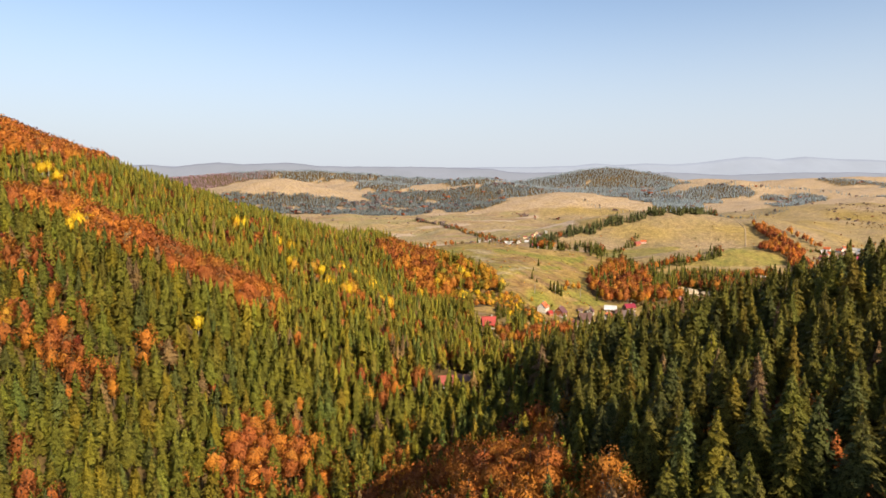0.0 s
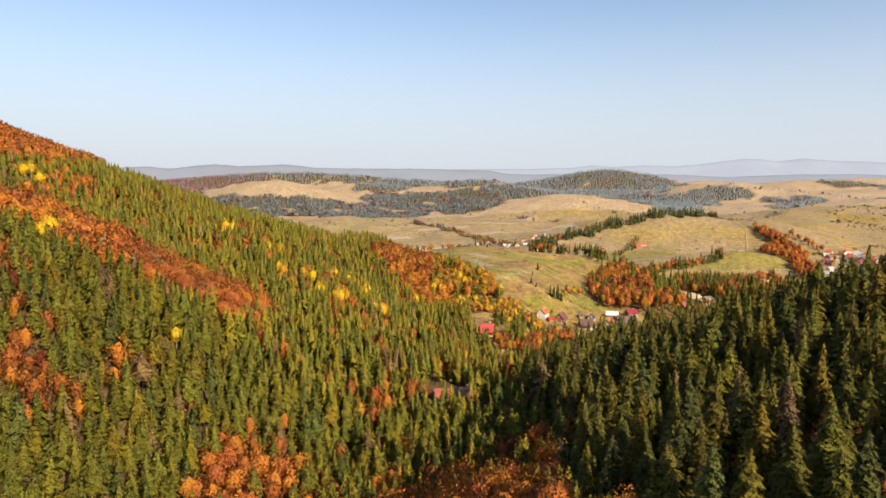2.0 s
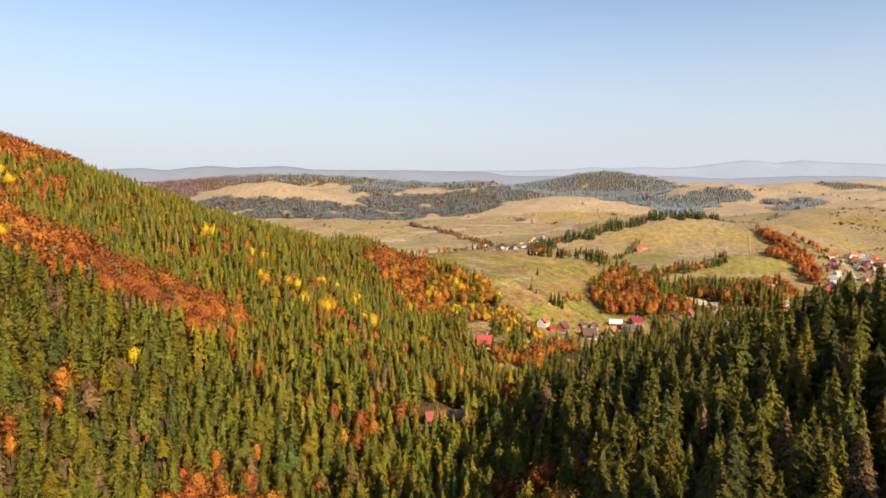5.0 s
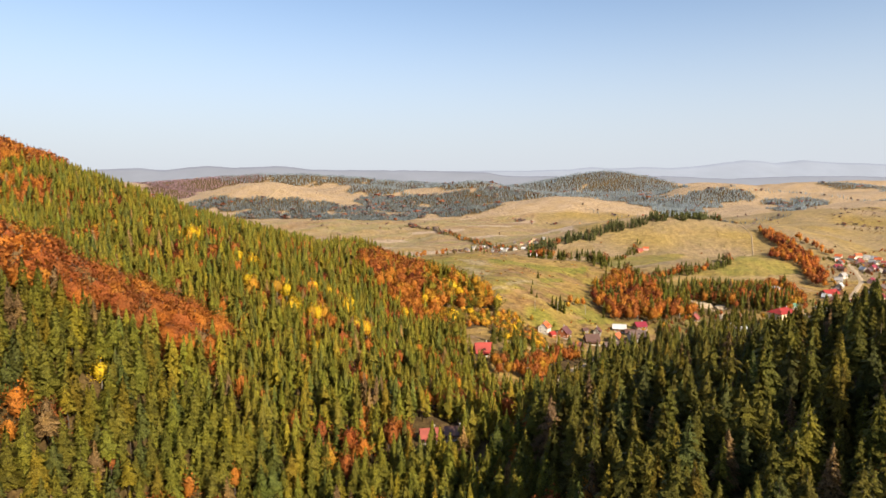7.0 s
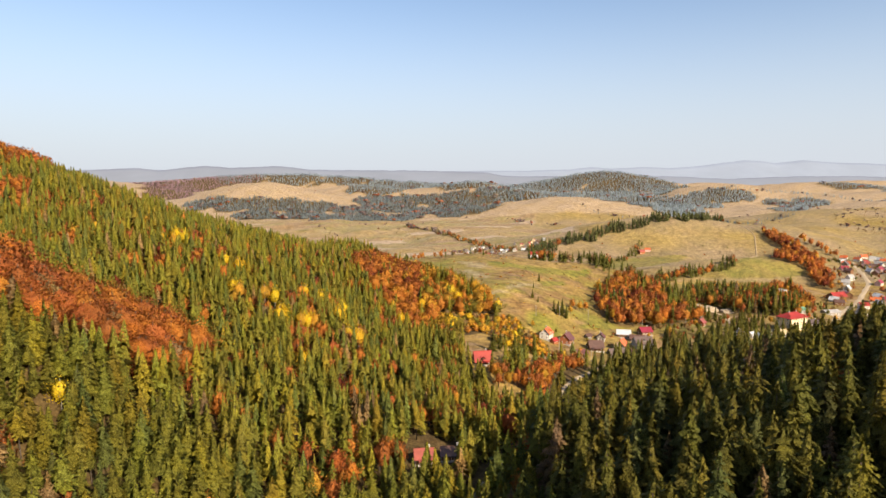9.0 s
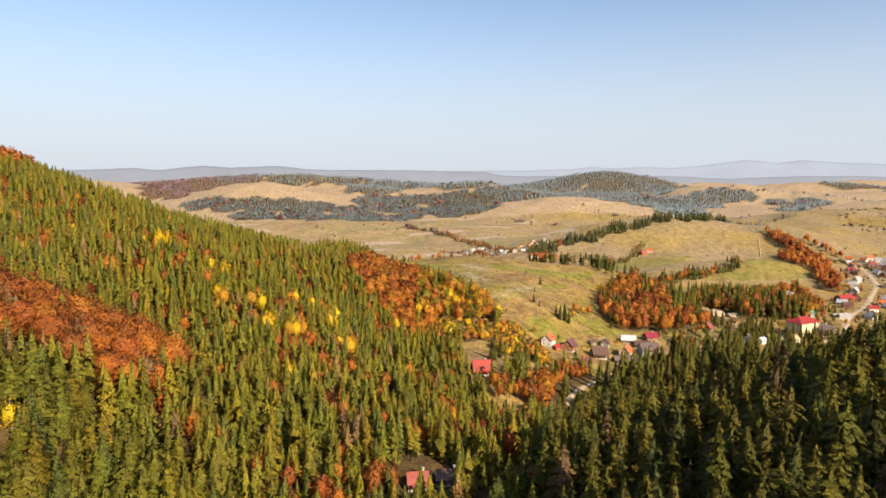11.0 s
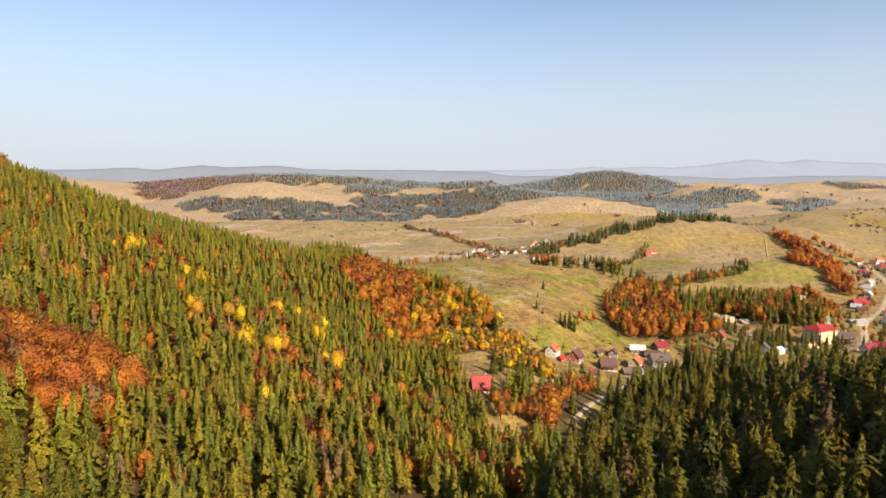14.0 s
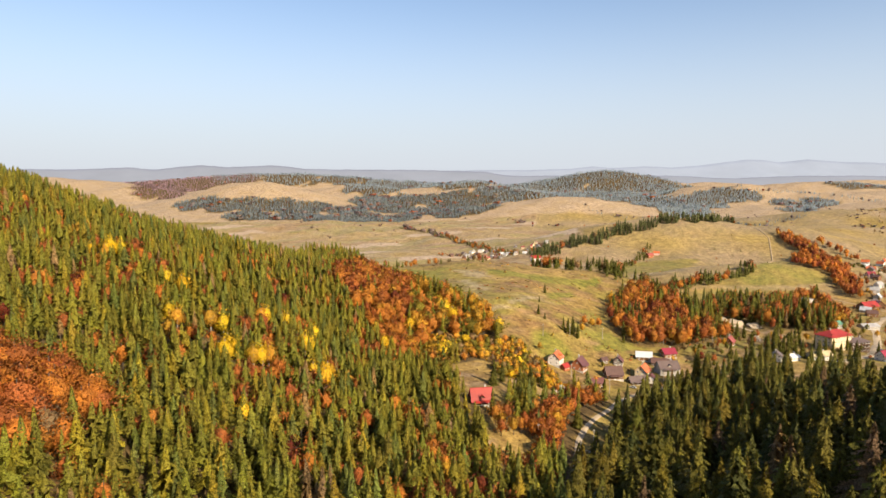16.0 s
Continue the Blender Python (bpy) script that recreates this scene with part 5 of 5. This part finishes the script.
ribbon("track_slope", SLOPE_TRACK, 3.0, DIRT, "dirt track up the slope beside the beeches", 0.6, seed=8)
ribbon("track_far", FAR_TRACK, 9.0, DIRT, "pale track over the bald hill", 1.8, seed=9)


# ================================================================ houses by the valley road
house(35, 473, 8, 10.5, 8.5, 2.6, 5.2, TIMBER["dark"], ROOFING["red"], "steep bright red roofed wooden house on the slope", storeys=1, porch=1.8, dormer=True)
house(93, 577, 62, 9.5, 8, 4.6, 3.8, PLASTER["white"], ROOFING["orange"], "white house with an orange-red tiled roof", storeys=2, dormer=True)
house(98, 571, 40, 5, 4, 2.3, 1.9, TIMBER["red"], ROOFING["red"], "small shed with a red roof", "shed", "shed", chimney=False, near=False)
house(109, 577, 58, 9.5, 8.5, 4.0, 4.2, TIMBER["red"], ROOFING["plum"], "red-brown timber house with a plum roof", storeys=1, porch=1.5)
house(116, 556, 10, 8, 6, 2.4, 2.4, TIMBER["brown"], ROOFING["plum"], "low timber barn with a plum roof", "barn", "barn", chimney=False)
house(131, 573, 4, 11, 9, 3.4, 4.4, TIMBER["brown"], ROOFING["brown"], "brown house with a large brown roof", storeys=1, porch=2.6)
house(142, 599, 70, 7, 6, 3.0, 3.0, TIMBER["grey"], ROOFING["plum"], "small house with a plum roof", storeys=1)
house(154, 582, 55, 9.5, 8, 4.8, 3.8, PLASTER["cream"], ROOFING["orange"], "cream house with an orange roof", storeys=2)
house(147, 570, 12, 13, 6, 2.6, 2.6, TIMBER["dark"], ROOFING["slate"], "long dark timber house with a slate roof", storeys=1, porch=1.6)
house(157, 573, 70, 6.5, 5.5, 2.8, 2.4, PLASTER["white"], ROOFING["plum"], "small white annex with a plum roof", "annex", "house", chimney=False)
house(166, 617, -12, 11, 8, 3.2, 3.0, TIMBER["brown"], ROOFING["white"], "timber building with a white metal roof", "farm_building", "building", chimney=False)
house(176, 608, -14, 14, 7, 2.8, 2.6, TIMBER["dark"], ROOFING["brown"], "long timber building with a brown roof", "farm_building", "building", chimney=False)
house(174, 591, 6, 14, 10, 5.4, 4.0, PLASTER["grey"], ROOFING["slate"], "large grey house with a dark slate roof", storeys=2, porch=2.0, dormer=True)
house(188, 628, 12, 10, 8, 3.4, 3.2, TIMBER["brown"], ROOFING["magenta"], "house with a crimson metal roof")
house(131, 597, 25, 4.5, 3.6, 2.2, 1.6, TIMBER["grey"], ROOFING["brown"], "small grey wooden shed", "shed", "shed", chimney=False, near=False)
house(84, 524, 30, 7, 4.5, 2.2, 1.2, CONCRETE, ROOFING["grey"], "low shed with a pale grey roof", "shed", "shed", chimney=False, near=False)
# cabins in the wood
house(2, 329, 8, 8, 6, 2.8, 2.8, TIMBER["dark"], ROOFING["rust"], "forest cabin with a faded red roof", "cabin", "cabin", porch=1.5)
house(13, 331, 2, 9, 6, 2.6, 2.4, TIMBER["brown"], ROOFING["brown"], "forest cabin with a brown shingle roof", "cabin", "cabin")
# by the hotel
house(256, 673, 50, 8, 7, 3.2, 3.6, TIMBER["red"], ROOFING["rust"], "timber cottage with a rust roof", "cottage", "house")
house(268, 622, 60, 8, 7, 4.6, 2.6, PLASTER["white"], ROOFING["slate"], "white house with a slate roof", storeys=2)
house(279, 620, 20, 8, 6, 3.0, 2.0, PLASTER["white"], ROOFING["white"], "low white house with a pale roof", near=False)
house(303, 626, 8, 16, 9, 4.0, 2.6, PLASTER["white"], ROOFING["beige"], "white building with a straw-coloured roof", "building", "building", storeys=1)
block(337, 664, 24, 24, 14, 12.0, 4, PLASTER["cream"], ROOFING["red"], 4.4, "cream hotel with a red hipped roof", "hotel", "hotel", bays=7)
block(357, 666, 10, 17, 11, 8.5, 3, TIMBER["dark"], ROOFING["slate"], 2.6, "dark hotel wing with rows of wooden balconies", "hotel_wing", "hotel", True, 6)
house(352, 624, 18, 11, 9, 4.4, 4.0, PLASTER["white"], ROOFING["magenta"], "white house with a crimson roof", storeys=2, dormer=True)
house(372, 640, -30, 12, 9, 4.0, 3.4, TIMBER["brown"], ROOFING["magenta"], "house with a crimson roof", storeys=1)
block(469, 924, 12, 9.5, 9.5, 11, 3, PLASTER["white"], ROOFING["grey"], 0, "white flat-roofed tower-like building before the beeches", "white_building", "building", bays=3)
house(545, 925, 20, 24, 13, 4.5, 5.0, TIMBER["brown"], ROOFING["red"], "large timber inn with a bright red roof", "inn", "building", near=False)
house(566, 935, 70, 14, 10, 4.0, 4.0, TIMBER["brown"], ROOFING["red"], "inn wing with a bright red roof", "inn", "building", near=False)
house(446, 780, 10, 18, 10, 3.5, 2.2, PLASTER["grey"], ROOFING["grey"], "long plastered hall with a grey roof", "hall", "building", near=False, chimney=False)
house(400, 760, 30, 12, 8, 3.5, 2.4, PLASTER["grey"], ROOFING["green"], "low hall with a green metal roof", "hall", "building", near=False, chimney=False)
house(196, 1328, 10, 17, 11, 5, 4.5, PLASTER["white"], ROOFING["red"], "white farmhouse with a red roof among the fields", "farmhouse", "house", near=False)
house(421, 1364, 25, 13, 9, 4, 4, TIMBER["red"], ROOFING["rust"], "farmhouse with a rust roof beside trees", "farmhouse", "house", near=False)
house(437, 1372, -20, 11, 8, 3.5, 3, PLASTER["pink"], ROOFING["orange"], "pale farmhouse with an orange roof", "farmhouse", "house", near=False)


def village():
    """Houses of the village and of the far hamlet."""
    g = random.Random(17)
    kinds = []
    for wall, roof, label in ((PLASTER["white"], "red", "white village house with a red roof"), (TIMBER["brown"], "brown", "brown village house with a brown roof"), (PLASTER["cream"], "rust", "cream village house with a rust roof"),
                              (PLASTER["white"], "grey", "white village house with a grey roof"), (TIMBER["grey"], "slate", "grey village house with a slate roof"), (PLASTER["pink"], "magenta", "pink village house with a crimson roof"),
                              (PLASTER["white"], "orange", "white village house with an orange roof"), (PLASTER["grey"], "white", "grey village house with a pale metal roof")):
        kinds.append(house(600, 1000, 0, g.uniform(9, 12), g.uniform(7.5, 9), g.uniform(3, 4.6), g.uniform(3, 4), wall, ROOFING[roof], label, "village_house", "house", near=False))
    tagged_group = "village houses"
    for k in kinds:
        tagged(k, group=tagged_group)
    spots = []

    def add(x, y, gap):
        if all(math.hypot(x - a, y - b) > gap for a, b in spots) and near_line(np.array([x]), np.array([y]), VILLAGE_ROAD)[0] > 11:
            spots.append((x, y))

    for _ in range(900):
        x, y = g.uniform(480, 900), g.uniform(780, 1300)
        if inside(np.array([x]), np.array([y]), [(480, 800), (560, 860), (640, 930), (860, 1180), (900, 1290), (780, 1290), (690, 1160), (620, 1030), (575, 960), (500, 880)])[0]:
            add(x, y, 17)
    n_near = len(spots)
    for _ in range(600):
        x, y = g.uniform(20, 260), g.uniform(1380, 1560)
        hamlet = [(40, 1425), (90, 1400), (186, 1392), (190, 1425), (150, 1470), (106, 1515), (55, 1470)]
        valley = [(174, 1530), (239, 1515), (256, 1440), (200, 1435)]
        if inside(np.array([x]), np.array([y]), hamlet)[0] or (inside(np.array([x]), np.array([y]), valley)[0] and g.random() < 0.4):
            add(x, y, 14)
    for i, (x, y) in enumerate(spots):
        copy_thing(g.choice(kinds if i < n_near else [kinds[k] for k in (1, 4, 7, 4, 2, 3, 1)]), pose(x, y, ground_z(x, y), 0, 0, g.uniform(0, 180)) @ Matrix.Scale(1.0 if i < n_near else 0.75, 4))
    for k in kinds:
        drop_template(k)


village()


# ================================================================ small things
def gravel_heap(x, y, r, h, seed, label):
    bm = bmesh.new()
    bmesh.ops.create_icosphere(bm, subdivisions=4, radius=1)
    for v in bm.verts:
        n = noise.noise(v.co * 1.7 + Vector((seed, 0, 0))) * 0.3 + noise.noise(v.co * 5) * 0.1
        v.co = Vector((v.co.x * r * (1 + n), v.co.y * r * 0.7 * (1 + n), max(-0.3, v.co.z * (1 + n)) * h))
    me = bpy.data.meshes.new("gravel_heap")
    bm.to_mesh(me)
    bm.free()
    me.materials.append(GRAVEL)
    ob = new("gravel_heap", me)
    ob.matrix_basis = pose(x, y, ground_z(x, y), 0, 0, seed * 40)
    tagged(ob, label, "heap", "gravel heaps")


gravel_heap(306, 772, 13, 4, 1, "pale heap of gravel in the quarry yard")
gravel_heap(322, 764, 9, 3, 2, "pale heap of gravel in the quarry yard")
gravel_heap(296, 778, 8, 3.5, 3, "pale heap of gravel in the quarry yard")


def pole(x, y, tall, label="grey wooden power pole with a crossarm"):
    p = empty("power_pole", pose(x, y, ground_z(x, y), 0, 0, 35), label, "pole", "power poles")
    bm = bmesh.new()
    bmesh.ops.create_cone(bm, cap_ends=True, segments=8, radius1=0.2, radius2=0.13, depth=tall + 1, matrix=Matrix.Translation((0, 0, tall / 2 - 0.5)))
    part("post", bm, BARK_PALE, p)
    bm = bmesh.new()
    box(bm, 0, 0, tall - 0.7, 2.0, 0.14, 0.16)
    part("crossarm", bm, BARK_PALE, p)
    for k in (-0.85, 0, 0.85):
        bm = bmesh.new()
        bmesh.ops.create_cone(bm, cap_ends=True, segments=6, radius1=0.08, radius2=0.05, depth=0.25, matrix=Matrix.Translation((k, 0, tall - 0.42)))
        part("insulator", bm, TRIM, p)


for px, py in ((113, 628), (141, 640), (90, 612), (100, 560), (121, 545), (166, 575), (72, 400), (88, 452), (60, 445), (196, 660), (236, 660)):
    pole(px, py, 9)


def car(x, y, turn, paint, label):
    c = empty("car", pose(x, y, ground_z(x, y) + 0.3, 0, 0, turn), label, "car", "parked cars")
    bm = bmesh.new()
    prism(bm, [(-2.1, 0.35), (2.1, 0.35), (2.15, 0.75), (1.2, 0.95), (-2.05, 0.95)], -0.85, 0.85)
    bmesh.ops.bevel(bm, geom=bm.edges[:], offset=0.07, segments=2, affect="EDGES")
    part("body", bm, paint, c)
    bm = bmesh.new()
    prism(bm, [(-1.7, 0.94), (1.1, 0.94), (0.45, 1.45), (-1.3, 1.45)], -0.72, 0.72)
    part("cabin_glass", bm, GLASS, c)
    bm = bmesh.new()
    prism(bm, [(-1.3, 1.45), (0.45, 1.45), (0.4, 1.5), (-1.25, 1.5)], -0.7, 0.7)
    part("roof", bm, paint, c)
    for sx in (-0.8, 0.8):
        for sy in (-1.3, 1.3):
            bm = bmesh.new()
            bmesh.ops.create_cone(bm, cap_ends=True, segments=16, radius1=0.32, radius2=0.32, depth=0.22, matrix=Matrix.Translation((sx, sy, 0.32)) @ Matrix.Rotation(1.5708, 4, "Y"))
            part("wheel", bm, RUBBER, c)


PAINT = {k: grain("car_paint_" + k, c, 2, 0.05, 0.3, 0, 0.6) for k, c in (("white", (0.8, 0.8, 0.8)), ("silver", (0.5, 0.51, 0.52)), ("red", (0.5, 0.03, 0.03)), ("blue", (0.05, 0.1, 0.3)))}
car(140, 558, 50, PAINT["silver"], "silver car parked beside the gravel road")
car(146, 553, 60, PAINT["white"], "white car parked beside the gravel road")
car(310, 614, 80, PAINT["white"], "white car parked by the straw-roofed building")
car(362, 612, 10, PAINT["red"], "red car parked below the crimson-roofed house")
car(456, 800, 70, PAINT["white"], "white car parked by the village hall")
car(380, 668, 30, PAINT["blue"], "blue car on the village road")


def single_bushes():
    """Trees that stand alone on the meadow and in the gardens."""
    g = random.Random(23)
    fir = single_tree("young_spruce", spruce_crown(g, 14, 8, 1, (5, 4), 0.19, 0.02), tube([(0, 0, -0.03, 0.014), (0, 0, 0.95, 0.002)], 5), NEEDLES_OWN, BARK, "dark young spruce standing alone on the meadow", "spruce tree", "meadow spruces", 0.45)
    for x, y, h in ((111, 729, 9), (98, 680, 6), (92, 646, 8), (96, 640, 6), (112, 630, 13), (116, 632, 15), (119, 628, 12), (109, 633, 11), (-26, 768, 12), (0, 754, 10), (84, 470, 14), (62, 505, 12), (44, 500, 15), (50, 512, 13),
                    (58, 498, 16), (66, 512, 14), (74, 518, 13), (40, 462, 14), (160, 648, 7), (300, 660, 16), (310, 672, 17), (318, 680, 16), (292, 650, 15), (284, 642, 16), (305, 690, 15), (296, 676, 17), (276, 650, 16), (268, 660, 15),
                    (322, 640, 14), (288, 664, 17), (365, 650, 12), (376, 655, 13), (385, 648, 13), (395, 662, 12), (250, 690, 15), (262, 700, 15), (272, 694, 16), (282, 702, 15), (415, 690, 12), (470, 850, 11), (480, 842, 12), (240, 612, 14), (248, 620, 15), (256, 610, 13), (262, 625, 16), (272, 632, 15), (236, 628, 13), (282, 622, 16), (292, 630, 15), (300, 622, 17), (312, 634, 16),
                    (330, 655, 15), (338, 668, 14), (328, 672, 16), (346, 660, 15), (270, 612, 14), (288, 612, 15), (310, 612, 16), (322, 620, 15), (335, 632, 14), (226, 600, 13), (218, 592, 14), (246, 600, 15), (400, 680, 13), (408, 672, 14)):
        plant(fir, x, y, h, g.uniform(1.05, 1.5), np.array(SPRUCE) * g.uniform(0.55, 0.9), g.uniform(0, 6))
    drop_template(fir)
    leafy = single_tree("garden_tree", leafy_crown(g, 320, 0.032, 0.34, 0.1, 6), limbs(g, 0.3, 0.2), LEAVES_OWN, BARK, "autumn tree with golden brown leaves near the houses", "tree", "garden trees", round_top)
    for x, y, h, c in ((125, 640, 9, GOLD), (130, 655, 11, ORANGE), (138, 662, 10, GOLD), (145, 668, 11, ORANGE), (84, 590, 7, GOLD), (103, 590, 5, OLIVE), (128, 588, 5, OLIVE), (162, 596, 5, TAN), (182, 602, 6, YELLOW), (186, 612, 7, GOLD),
                       (200, 640, 7, TAN), (212, 630, 8, TAN), (205, 615, 8, MAROON), (211, 622, 10, MAROON), (218, 616, 9, RUST), (222, 650, 7, OLIVE), (232, 642, 7, TAN), (160, 563, 4, GOLD), (115, 556, 7, ORANGE), (105, 528, 9, ORANGE),
                       (110, 533, 9, GOLD), (98, 520, 9, ORANGE), (92, 512, 9, ORANGE), (86, 540, 7, GOLD), (245, 668, 7, RUST), (340, 690, 7, OLIVE), (420, 730, 9, GOLD), (395, 735, 8, RUST)):
        plant(leafy, x, y, h, g.uniform(0.9, 1.3), np.array(c) * g.uniform(0.8, 1.1), g.uniform(0, 6))
    drop_template(leafy)


single_bushes()
